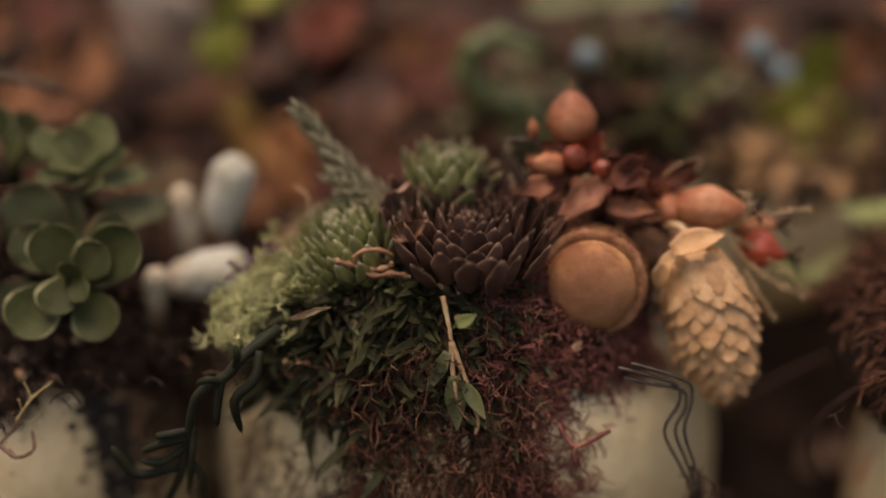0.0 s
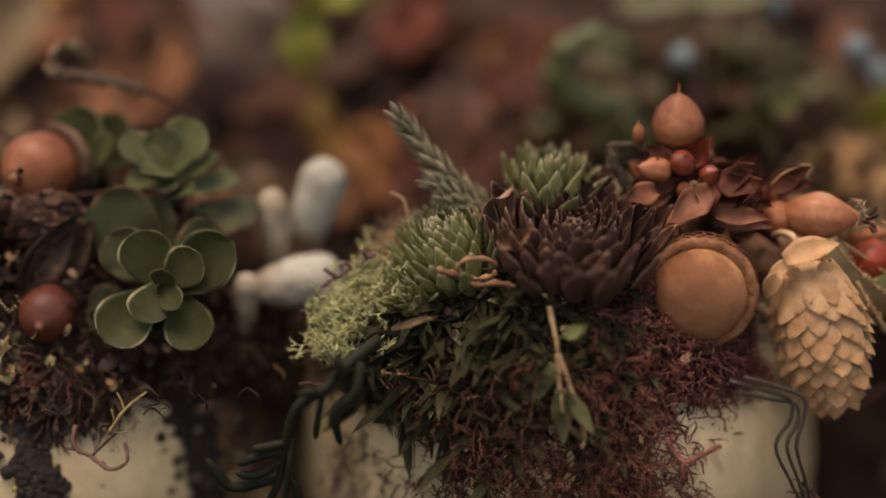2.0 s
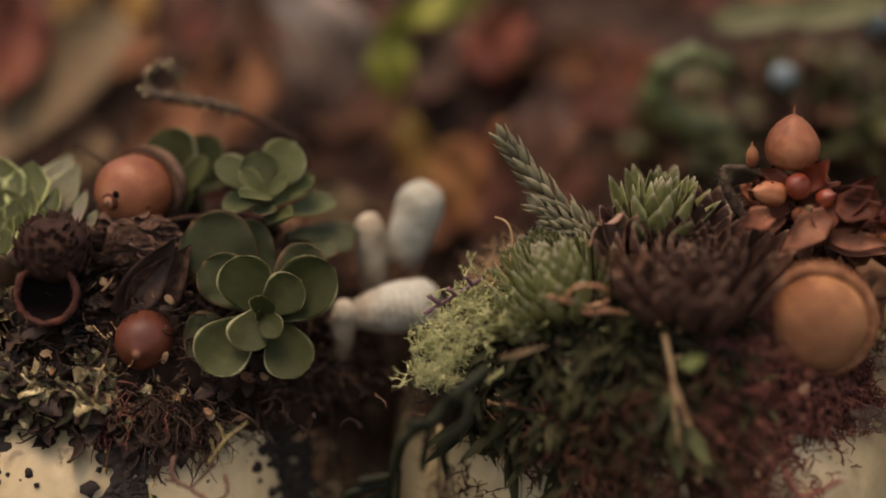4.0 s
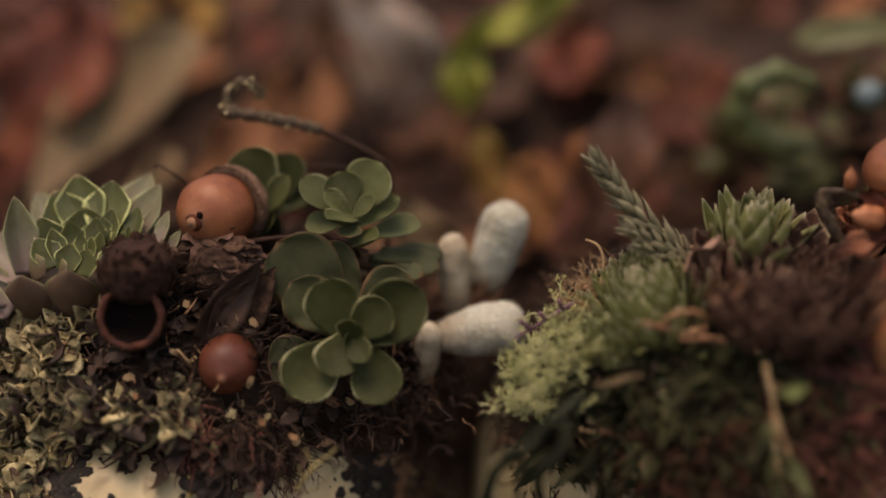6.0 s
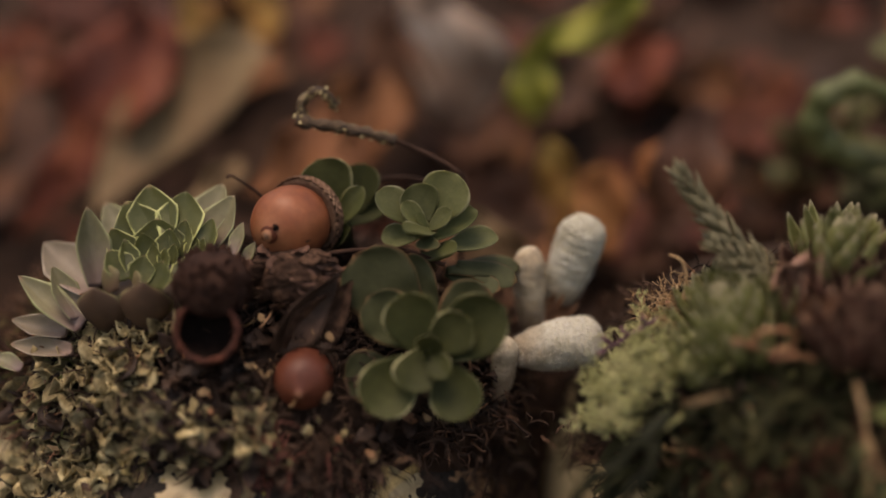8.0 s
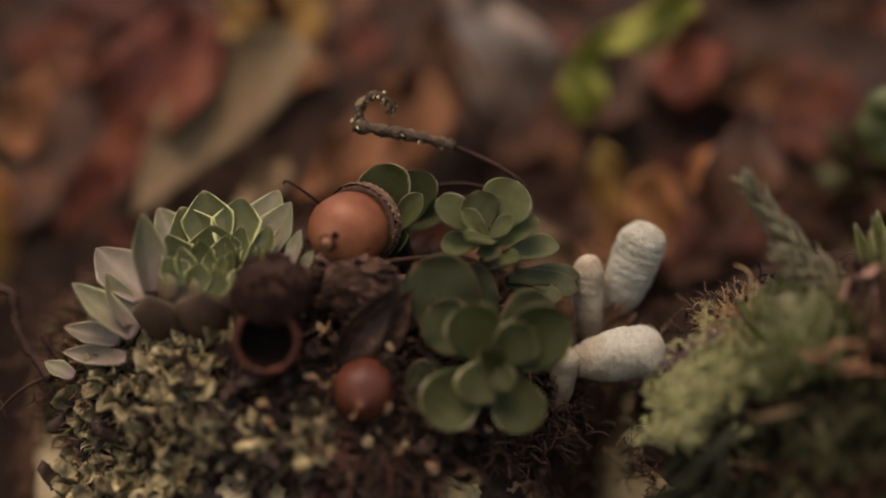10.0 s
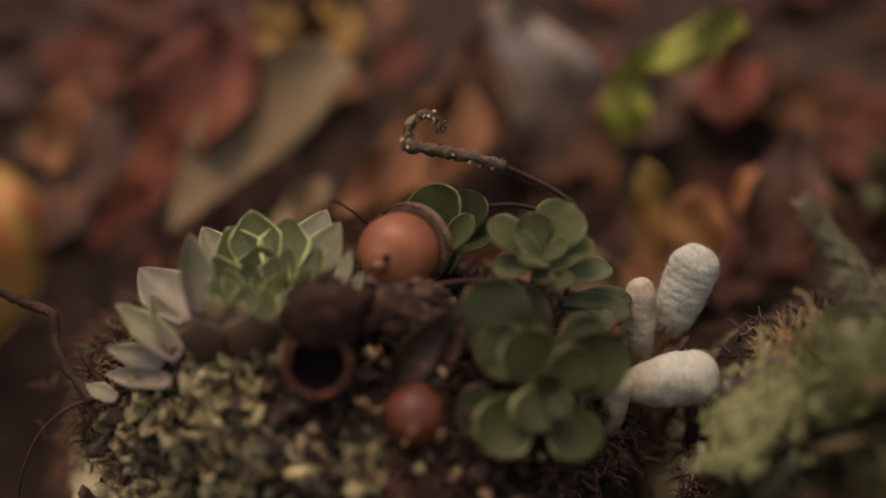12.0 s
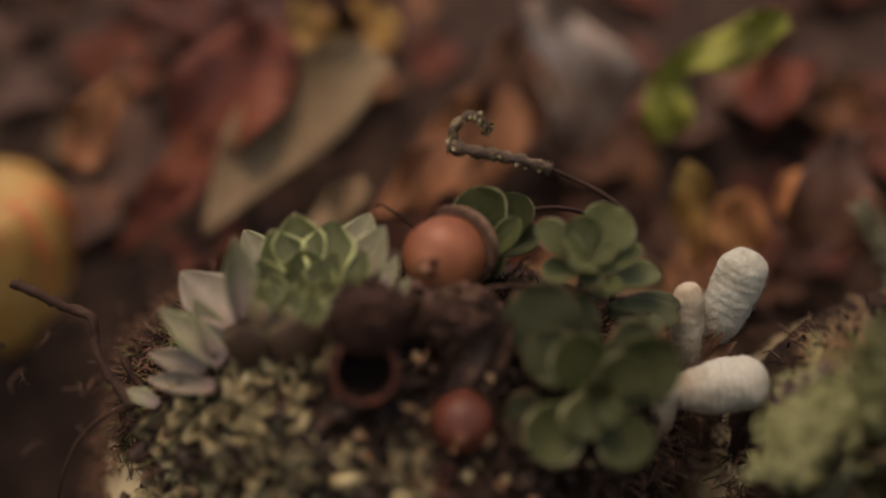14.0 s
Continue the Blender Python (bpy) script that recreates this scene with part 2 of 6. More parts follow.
LICHEN_TUFT = material("pale_green_lichen", [(0.26, 0.27, 0.1), (0.4, 0.4, 0.18), (0.5, 0.48, 0.26)], 150, 0.9, 0.3, vary=0.35)
LICHEN_CRUST = material("grey_green_leafy_lichen", [(0.07, 0.052, 0.028), (0.2, 0.16, 0.075), (0.5, 0.43, 0.24)], 300, 0.85, 0.6, vary=0.55, base=(0.0, 0.45, (0.07, 0.048, 0.025)))
LICHEN_YELLOW = material("yellow_lichen", [(0.16, 0.115, 0.04), (0.34, 0.27, 0.11)], 260, 0.85, 0.6, vary=0.3)
PURPLE_STEM = material("purple_dry_stem", [(0.09, 0.04, 0.05), (0.16, 0.09, 0.1)], 200, 0.8, 0.3)
# pale leaf margin; its edge tint also paints the light that rims catch
SEDUM = material("grey_green_sedum_leaf", [(0.022, 0.026, 0.008), (0.033, 0.038, 0.012), (0.05, 0.054, 0.019)], 130, 0.6, 0.15, 7, spec=0.12, edge=(0.465, 0.51, (0.27, 0.26, 0.14)), vary=0.18, sss=0.1)
SEDUM_RED = material("red_edged_sedum_leaf", [(0.028, 0.032, 0.014), (0.043, 0.048, 0.021), (0.062, 0.067, 0.032)], 130, 0.6, 0.12, 7, spec=0.12, edge=(0.43, 0.55, (0.15, 0.08, 0.04)), tip=(0.92, 1.08, (0.2, 0.085, 0.04)), vary=0.18)
SEDUM_BRIGHT = material("fresh_green_sedum_leaf", [(0.042, 0.05, 0.016), (0.063, 0.071, 0.025), (0.094, 0.1, 0.04)], 130, 0.6, 0.15, 7, spec=0.2, edge=(0.46, 0.56, (0.2, 0.2, 0.12)), vary=0.15, sss=0.1)
SEMPER = material("grey_lilac_houseleek_leaf", [(0.12, 0.114, 0.06), (0.165, 0.155, 0.088), (0.215, 0.2, 0.12)], 110, 0.5, 0.1, 7, edge=(0.4, 0.54, (0.3, 0.34, 0.16)), tip=(0.93, 1.08, (0.3, 0.13, 0.09)), base=(0.0, 0.55, (0.17, 0.12, 0.11)), vary=0.12, sss=0.12)
SEMPER_GREEN = material("green_houseleek_leaf", [(0.042, 0.05, 0.015), (0.064, 0.073, 0.023), (0.095, 0.1, 0.035)], 110, 0.5, 0.1, 7, edge=(0.45, 0.495, (0.48, 0.52, 0.2)), tip=(0.94, 1.08, (0.33, 0.2, 0.1)), vary=0.12, sss=0.12)
SEMPER_LILAC = material("lilac_houseleek_leaf", [(0.105, 0.086, 0.056), (0.145, 0.12, 0.08), (0.19, 0.158, 0.11)], 110, 0.5, 0.1, 7, edge=(0.44, 0.53, (0.42, 0.36, 0.28)), tip=(0.94, 1.08, (0.33, 0.16, 0.1)), base=(0.0, 0.4, (0.2, 0.14, 0.11)), vary=0.1, sss=0.12)
SEMPER_DULL = material("brownish_green_houseleek_leaf", [(0.1, 0.085, 0.04), (0.15, 0.12, 0.06)], 110, 0.55, 0.12, 7, edge=(0.44, 0.52, (0.34, 0.33, 0.15)), base=(0.0, 0.5, (0.12, 0.07, 0.045)), vary=0.12)
SEMPER_BROWN = material("dull_brown_houseleek_leaf", [(0.06, 0.036, 0.022), (0.1, 0.06, 0.036)], 110, 0.6, 0.15, 7, edge=(0.44, 0.53, (0.2, 0.18, 0.08)), vary=0.15)
COB_GREEN = material("green_pointed_rosette_leaf", [(0.1, 0.105, 0.032), (0.155, 0.16, 0.053), (0.21, 0.205, 0.082)], 120, 0.55, 0.15, 7, edge=(0.4, 0.52, (0.34, 0.35, 0.17)), tip=(0.82, 1.0, (0.42, 0.36, 0.24)), vary=0.2)
COB_PURPLE = material("purple_pointed_rosette_leaf", [(0.05, 0.025, 0.018), (0.083, 0.042, 0.03), (0.12, 0.065, 0.045)], 120, 0.55, 0.15, 7, edge=(0.43, 0.5, (0.25, 0.15, 0.1)), tip=(0.88, 1.0, (0.34, 0.22, 0.14)), vary=0.35, spec=0.18)
DARK_LEAF = material("dark_green_leaf", [(0.013, 0.014, 0.006), (0.023, 0.024, 0.01), (0.045, 0.042, 0.018)], 120, 0.7, 0.2, vary=0.35, spec=0.1)
OLIVE_LEAF = material("olive_leaf", [(0.06, 0.065, 0.02), (0.11, 0.11, 0.04)], 120, 0.55, 0.2, vary=0.25)
TRAIL = material("dark_teal_fleshy_leaf", [(0.008, 0.01, 0.005), (0.015, 0.017, 0.008), (0.03, 0.03, 0.014)], 140, 0.65, 0.15, vary=0.2, spec=0.15)
STRAW = material("dry_straw", [(0.2, 0.12, 0.06), (0.34, 0.22, 0.11), (0.42, 0.3, 0.17)], 150, 0.75, 0.3, vary=0.3)
DRY_LEAF = material("papery_brown_leaf", [(0.11, 0.048, 0.022), (0.21, 0.1, 0.048), (0.32, 0.19, 0.1)], 150, 0.7, 0.4, vary=0.25)
PINK_DRY = material("pinkish_dry_leaf", [(0.16, 0.075, 0.05), (0.28, 0.15, 0.1), (0.37, 0.23, 0.16)], 150, 0.7, 0.4, vary=0.2)
BARK = material("flaky_dark_bark", [(0.02, 0.011, 0.007), (0.046, 0.025, 0.016), (0.12, 0.068, 0.042)], 260, 0.85, 1.0, 4, vary=0.1, spec=0.15)
BARK_RED = material("reddish_bark_flake", [(0.05, 0.026, 0.018), (0.1, 0.055, 0.038), (0.17, 0.1, 0.07)], 260, 0.8, 0.8, 4, vary=0.35, spec=0.2)
TWIG = material("rough_brown_twig", [(0.03, 0.02, 0.013), (0.08, 0.052, 0.03), (0.2, 0.16, 0.085)], 330, 0.8, 0.9, 4, vary=0.15, ramp=(0.35, 0.75))
TWIG_FINE = material("thin_dark_twig", [(0.02, 0.011, 0.008), (0.055, 0.03, 0.02)], 300, 0.8, 0.4, spec=0.12)
WIRE = material("dark_florist_wire", [(0.03, 0.02, 0.013), (0.06, 0.042, 0.027)], 300, 0.6, 0.2, spec=0.5)
ACORN = material("red_brown_acorn_shell", [(0.1, 0.028, 0.011), (0.185, 0.056, 0.022), (0.26, 0.092, 0.038)], 100, 0.45, 0.15, 6, spec=0.32, vary=0.05, tip=(0.78, 0.98, (0.27, 0.13, 0.065)))
ACORN_DARK = material("dark_acorn_shell", [(0.05, 0.014, 0.008), (0.11, 0.032, 0.015)], 110, 0.5, 0.15, 6, spec=0.3, tip=(0.86, 1.0, (0.17, 0.075, 0.04)))
ACORN_TAN = material("tan_acorn_shell", [(0.13, 0.048, 0.02), (0.34, 0.165, 0.07), (0.46, 0.26, 0.12)], 85, 0.75, 0.3, 5, ramp=(0.38, 0.6), tip=(0.55, 1.0, (0.2, 0.09, 0.045)), spec=0.12)
ACORN_CAP = material("scaly_acorn_cap", [(0.07, 0.035, 0.02), (0.16, 0.088, 0.052), (0.25, 0.15, 0.092)], 300, 0.85, 0.9, 4, vary=0.25)
CAP_TAN = material("furry_tan_acorn_cap", [(0.13, 0.055, 0.027), (0.23, 0.105, 0.052), (0.32, 0.165, 0.088)], 300, 0.9, 1.0, 4, vary=0.2, spec=0.1)
CAP_RIM = material("rusty_cup_rim", [(0.035, 0.01, 0.006), (0.12, 0.032, 0.014)], 300, 0.8, 0.8, 4)
SHAG = material("dark_shaggy_cup", [(0.015, 0.009, 0.007), (0.04, 0.02, 0.014), (0.065, 0.033, 0.021)], 300, 0.9, 0.8, 4, vary=0.3, spec=0.12)
# near-black colour stands in for the shade inside cup and worm hole
HOLLOW_SHADE = material("shaded_hollow", [(0.008, 0.006, 0.005), (0.018, 0.011, 0.009)], 200, 0.9, 0.4, spec=0.05)
BUD = material("terracotta_seed_capsule", [(0.15, 0.046, 0.019), (0.27, 0.092, 0.038), (0.37, 0.155, 0.072)], 140, 0.55, 0.25, 6, vary=0.12)
HUSK_RED = material("red_brown_papery_leaf", [(0.12, 0.038, 0.017), (0.22, 0.078, 0.036), (0.31, 0.14, 0.072)], 150, 0.65, 0.4, vary=0.25)
BUD_RED = material("glossy_red_capsule", [(0.12, 0.019, 0.008), (0.22, 0.042, 0.016)], 140, 0.4, 0.1, 6, spec=0.6)
BUD_DARK = material("dark_maroon_husk", [(0.045, 0.013, 0.008), (0.12, 0.036, 0.017)], 140, 0.6, 0.3, 6, vary=0.3, spec=0.15)
HIP = material("dull_red_rose_hip", [(0.19, 0.058, 0.025), (0.31, 0.115, 0.05), (0.41, 0.22, 0.11)], 140, 0.45, 0.15, 7, vary=0.08)
HIP_RED = material("bright_red_rose_hip", [(0.2, 0.024, 0.01), (0.33, 0.06, 0.025)], 80, 0.35, 0.1, 7)
HOP = material("straw_coloured_hop_bract", [(0.32, 0.16, 0.066), (0.44, 0.25, 0.112), (0.52, 0.335, 0.175)], 130, 0.65, 0.25, 6, vary=0.12, tip=(0.8, 1.1, (0.35, 0.18, 0.08)), sss=0.1)
POD = material("downy_white_pod", [(0.27, 0.255, 0.18), (0.385, 0.375, 0.295), (0.47, 0.47, 0.4)], 140, 0.9, 0.7, 7, vary=0.05, base=(0.0, 0.42, (0.24, 0.17, 0.1)), sss=0.15)
POD_TAN = material("downy_tan_pod", [(0.26, 0.2, 0.13), (0.38, 0.32, 0.22), (0.48, 0.43, 0.32)], 140, 0.9, 0.7, 7, vary=0.05, base=(0.0, 0.6, (0.2, 0.13, 0.075)), sss=0.1)
SPOT = material("black_crust", [(0.012, 0.01, 0.008), (0.03, 0.022, 0.016)], 250, 0.9, 1.0)
RIND_BROWN = material("brown_rind_patch", [(0.12, 0.06, 0.028), (0.24, 0.13, 0.065), (0.33, 0.21, 0.11)], 140, 0.6, 0.3)
WET_LEAF = material("wet_dark_brown_leaf", [(0.018, 0.012, 0.009), (0.034, 0.02, 0.013), (0.07, 0.038, 0.024)], 120, 0.6, 0.4, vary=0.5, spec=0.25)
SPECK_YELLOW = material("yellow_crust", [(0.3, 0.24, 0.04), (0.45, 0.38, 0.1)], 250, 0.9, 0.5)
SPRIG = material("grey_green_conifer_sprig", [(0.1, 0.085, 0.045), (0.16, 0.145, 0.08), (0.23, 0.2, 0.12)], 150, 0.7, 0.3, vary=0.25)
FRESH = material("fresh_light_green_leaf", [(0.1, 0.125, 0.035), (0.17, 0.19, 0.06), (0.22, 0.24, 0.09)], 80, 0.55, 0.2, vary=0.15)
CURL_GREEN = material("fleshy_green_curled_leaf", [(0.035, 0.035, 0.018), (0.07, 0.085, 0.028), (0.13, 0.15, 0.055)], 40, 0.55, 0.2, vary=0.1)
L_BROWN = material("brown_fallen_leaf", [(0.022, 0.009, 0.005), (0.056, 0.023, 0.011), (0.12, 0.052, 0.025)], 60, 0.7, 0.5, 8, vary=0.4)
L_RED = material("rust_red_fallen_leaf", [(0.04, 0.0095, 0.005), (0.092, 0.022, 0.009), (0.15, 0.046, 0.017)], 60, 0.7, 0.5, 8, vary=0.3)
L_RUST = material("bright_rust_fallen_leaf", [(0.06, 0.013, 0.007), (0.15, 0.034, 0.014), (0.24, 0.075, 0.03)], 75, 0.7, 0.5, 8, vary=0.2)
L_AMBER = material("amber_fallen_leaf", [(0.17, 0.06, 0.018), (0.32, 0.13, 0.042), (0.42, 0.22, 0.08)], 80, 0.7, 0.5, 8, vary=0.15)
L_TAN = material("tan_fallen_leaf", [(0.09, 0.05, 0.022), (0.155, 0.1, 0.046), (0.22, 0.155, 0.08)], 60, 0.7, 0.5, 8, vary=0.1)
L_PALE = material("pale_grey_leaf_back", [(0.1, 0.05, 0.032), (0.2, 0.14, 0.1), (0.42, 0.36, 0.3)], 60, 0.8, 0.4, 8, vary=0.08)
L_LIME = material("yellow_green_fallen_leaf", [(0.07, 0.065, 0.012), (0.19, 0.195, 0.022), (0.29, 0.28, 0.045)], 75, 0.65, 0.4, 8, vary=0.1)
L_YELLOW = material("yellow_fallen_leaf", [(0.12, 0.05, 0.014), (0.29, 0.15, 0.03), (0.38, 0.27, 0.08)], 80, 0.65, 0.4, 8, vary=0.12)
L_ORANGE = material("orange_brown_fallen_leaf", [(0.07, 0.025, 0.009), (0.155, 0.06, 0.021), (0.25, 0.11, 0.042)], 60, 0.7, 0.5, 8, vary=0.2)
BERRY_BLUE = material("dusty_blue_berry", [(0.09, 0.13, 0.135), (0.17, 0.23, 0.235)], 120, 0.6, 0.15, 7, vary=0.12)

# ---- ground: soil that rises into a heap of fallen leaves ----
def ground_height(x, y):
    def ease(a, b, v):
        k = min(1, max(0, (v - a) / (b - a)))
        return k * k * (3 - 2 * k)
    h = 89 * ease(264, 300, y) + 34 * ease(296, 350, y) + 60 * ease(340, 520, y)
    near = 1 - ease(300, 900, abs(x))
    near *= 1 - ease(600, 1500, y)
    bumps = 3.0 * noise.noise(Vector((x / 18, y / 18, 0))) + 1.2 * noise.noise(Vector((x / 6, y / 6, 3)))
    return -45 + h * near + (bumps * (0.25 if y < 262 else 1.0) if y < 800 and abs(x) < 800 else 0.0)


def ground():
    def steps(lo, hi, fine, out):
        vals, k, s = list(np.arange(lo, hi + 1, fine)), hi, fine
        while k < out:
            s *= 1.35
            k += s
            vals.append(k)
        k, s = lo, fine
        while k > -out:
            s *= 1.35
            k -= s
            vals.insert(0, k)
        return vals
    xs, ys = steps(-280, 200, 4, 60000), steps(120, 480, 4, 60000)
    verts = [(x, y, ground_height(x, y)) for y in ys for x in xs]
    n = len(xs)
    faces = [(j * n + i, j * n + i + 1, (j + 1) * n + i + 1, (j + 1) * n + i) for j in range(len(ys) - 1) for i in range(n - 1)]
    single("ground", Geo().add(verts, faces), SOIL, "dark brown bare soil rising into a bank", "ground", kind="structure")


ground()


# ---- fallen leaves ----
def broadleaf(size, lobes, depth, curl, seed, thick=0.35):
    """A lobed tree leaf, y along it, curled and creased."""
    rng = random.Random(seed)
    rings, segs = 5, 40
    top, uv = [], []
    for k in range(rings + 1):
        for j in range(segs):
            a = 6.28318 * j / segs
            r = size / 2 * (1 - depth * (0.5 + 0.5 * math.cos(a * lobes + 1.57)) ** 1.4) * (0.78 + 0.22 * abs(math.sin(a / 2 + 0.78)))
            r *= 1 + 0.06 * math.sin(a * 13 + seed)
            q = k / rings
            x, y = r * q * math.cos(a), r * q * math.sin(a)
            z = curl * size * (0.55 * (x / size) ** 2 * 4 * (1 if seed % 2 else -0.6) + 0.35 * (y / size) ** 2 * 4)
            z += size * 0.07 * noise.noise(Vector((x / size * 3, y / size * 3, seed * 1.7)))
            z -= 0.04 * size * math.exp(-(x / (0.05 * size)) ** 2)
            top.append((x, y, z))
            uv.append((q, j / segs))
    k0 = len(top)
    verts = top + [(x, y, z - thick) for x, y, z in top]
    faces = []
    for k in range(rings):
        for j in range(segs):
            a, b = k * segs + j, k * segs + (j + 1) % segs
            faces += [(a, a + segs, b + segs, b), (k0 + b, k0 + b + segs, k0 + a + segs, k0 + a)]
    for j in range(segs):
        a, b = rings * segs + j, rings * segs + (j + 1) % segs
        faces.append((a, k0 + a, k0 + b, b))
    return verts, faces, uv + uv


def leaf_meshes(mat, n, seed):
    out = []
    for i in range(n):
        rng = random.Random(seed + i)
        out.append(Geo().add(*broadleaf(1.0 * 20, rng.choice((3, 5, 5, 7)), rng.uniform(0.15, 0.55), rng.uniform(0.1, 0.5), seed + i)).mesh("fallen_leaf", mat))
    return out


LITTER = [(leaf_meshes(L_BROWN, 4, 11), "dry brown curled leaf lying in the leaf heap", 10), (leaf_meshes(L_RED, 3, 31), "rust-red dry leaf lying in the leaf heap", 5),
          (leaf_meshes(L_ORANGE, 3, 51), "orange-brown dry leaf lying in the leaf heap", 5), (leaf_meshes(L_TAN, 2, 71), "pale tan dry leaf lying in the leaf heap", 1)]


def litter():
    rng = random.Random(5)
    pool = [i for i, (_, _, n) in enumerate(LITTER) for _ in range(n)]
    rest = {}
    for k in range(460):
        y = 272 + 190 * rng.random() ** 1.2
        x = rng.uniform(-250, 165) * (0.75 + 0.25 * y / 300)
        meshes, label, _ = LITTER[rng.choice(pool)]
        up = Vector((rng.uniform(-0.6, 0.6), rng.uniform(-0.9, 0.2), 1)).normalized()
        along = Vector((rng.uniform(-1, 1), rng.uniform(-1, 1), rng.uniform(-0.5, 0.5)))
        s = rng.uniform(0.45, 1.35)
        if x < -160 and y < 306:
            continue
        p = (x, y, ground_height(x, y) + rng.uniform(0.5, 4.0))
        me = rng.choice(meshes)
        if y < 345:
            tagged(new("fallen_leaf", me), label, "leaf", "leaves of the heap").matrix_basis = basis(p, along, up, s, True)
        else:
            shape = broadleaf(20, rng.choice((3, 5, 7)), rng.uniform(0.15, 0.55), rng.uniform(0.1, 0.5), k)
            rest.setdefault(me.materials[0], Geo()).add(*shape, m=basis(p, along, up, s))
    for mat, g in rest.items():
        single("leaf_litter", g, mat, "dry leaves piled far back in the leaf heap", "leaves", kind="stuff")


litter()


def bent_leaf(label, mat, base, tip, width, bend=0.4, shape="strap", face=(0, -0.75, 0.65), cup=0.3, wave=0.2, name="fallen_leaf", thick=0.6, curve=0.0):
    """One large leaf that runs from base to tip."""
    b, t = Vector(base), Vector(tip)
    length = (t - b).length
    verts, faces, uv = blade(length * (1 + 0.1 * abs(bend)), width, thick, shape, cup, bend, 12, 8, wave, 1.6, width)
    sway = lambda u: 4 * curve * length * u * (1 - u)
    g = Geo().add([(x + sway(q[1]), y, z) for (x, y, z), q in zip(verts, uv)], faces, uv)
    ob = tagged(new(name, g.mesh(name, mat)), label, "leaf", "leaves of the heap")
    m = basis(base, t - b, face, 1.0, True)
    ob.matrix_basis = m @ Matrix.Rotation(-bend / 2, 4, "X")
    y = z = 0.0
    line = []
    for i in range(11):
        line.append((sway(i / 12), y, z + thick * 0.35))
        y += math.cos(bend * i / 12) * length * (1 + 0.1 * abs(bend)) / 12
        z += math.sin(bend * i / 12) * length * (1 + 0.1 * abs(bend)) / 12
    r = max(0.16, width * 0.018)
    part("midrib", Geo().add(*tube(line, [r * (1 - 0.06 * i) for i in range(11)], 5)), mat, ob)
    return ob


bent_leaf("long pale tan leaf leaning in the leaf heap", L_TAN, (-116, 316, 92), (-150, 293, 60), 23, 0.8, "long", wave=0.05, curve=0.1)
bent_leaf("broad brown leaf with a pale grey upturned rim", L_PALE, (-83, 330, 99), (-70, 323, 66), 24, -0.5, "round", face=(0.25, -0.9, 0.4), cup=0.5, curve=-0.12)
bent_leaf("dry brown leaf curled inside the pale one", L_BROWN, (-86, 325, 95), (-86, 317, 69), 19, 0.5, "round", face=(0.1, -0.9, 0.4), cup=0.5)
bent_leaf("orange-brown leaf below the pale one", L_ORANGE, (-84, 318, 80), (-104, 310, 64), 20, 0.4)
bent_leaf("yellow-green leaf bent over the heap", L_LIME, (-29, 314, 102), (-56, 311, 90), 10, 0.5, "long", wave=0.4)
bent_leaf("yellow-green leaf hanging down the heap", L_LIME, (-52, 314, 93), (-54, 308, 76), 11, -0.4, "round", wave=0.35)
bent_leaf("pale yellow leaf in the heap", L_YELLOW, (-136, 332, 97), (-128, 328, 85), 11, 0.3, "round")
bent_leaf("pale yellow round leaf in the heap", L_YELLOW, (-122, 333, 98), (-114, 329, 88), 9, 0.3, "round")
bent_leaf("rust-red leaf leaning in the heap", L_RUST, (-138, 318, 96), (-162, 303, 64), 25, 0.3, "long")
bent_leaf("rust-red narrow leaf tip in the heap", L_RUST, (-150, 306, 76), (-173, 298, 50), 12, 0.3, "long")
bent_leaf("dark red leaf high in the heap", L_RED, (-172, 334, 98), (-140, 328, 88), 16, 0.3, "long")
bent_leaf("pinkish orange leaf in the heap", L_ORANGE, (-170, 306, 89), (-181, 301, 70), 13, 0.4, "round")
bent_leaf("tan leaf with orange flush in the heap", L_ORANGE, (-94, 300, 80), (-116, 291, 64), 13, 0.6, "long", wave=0.4)
bent_leaf("tan curled leaf in the heap", L_TAN, (-117, 294, 71), (-130, 288, 62), 8, 0.5, "long", wave=0.3)
bent_leaf("yellow leaf standing in the heap", L_YELLOW, (-46, 293, 54), (-49, 299, 75), 9, 0.4, "round", wave=0.3)
bent_leaf("orange leaf standing in the heap", L_AMBER, (-36, 292, 50), (-38, 297, 70), 12, 0.4, "round")
bent_leaf("orange-brown crumpled leaf in the heap", L_AMBER, (-10, 300, 72), (-30, 297, 66), 14, 0.5, "round")
bent_leaf("brown crumpled leaf in the heap", L_BROWN, (-15, 303, 82), (-22, 290, 60), 18, -0.5, "round")
bent_leaf("dark red leaf in the heap", L_RUST, (-20, 320, 90), (-36, 316, 80), 13, 0.3, "round")
bent_leaf("pale leaf lying behind the white pods", L_TAN, (-72, 283, 66), (-54, 281, 52), 10, 0.3, "strap")


# ---- pumpkins ----
SKIN_WIDE = {}


def pumpkin(label, at, r, h, mat, ribs=10, depth=0.05, seed=1, wide=1.0):
    ob = thing("pumpkin", label, "pumpkin", at, "pumpkins in a row")
    prof = round_profile(r, h, 2.2, 3.0, 30, 0.1)
    part("rind", Geo().add(*lathe(prof, 120, ribs, depth, 0.8, 22, 0.55, seed), m=Matrix.Diagonal((wide, 1, 1, 1))), mat, ob)
    SKIN_WIDE[id(prof)] = wide
    return ob, prof


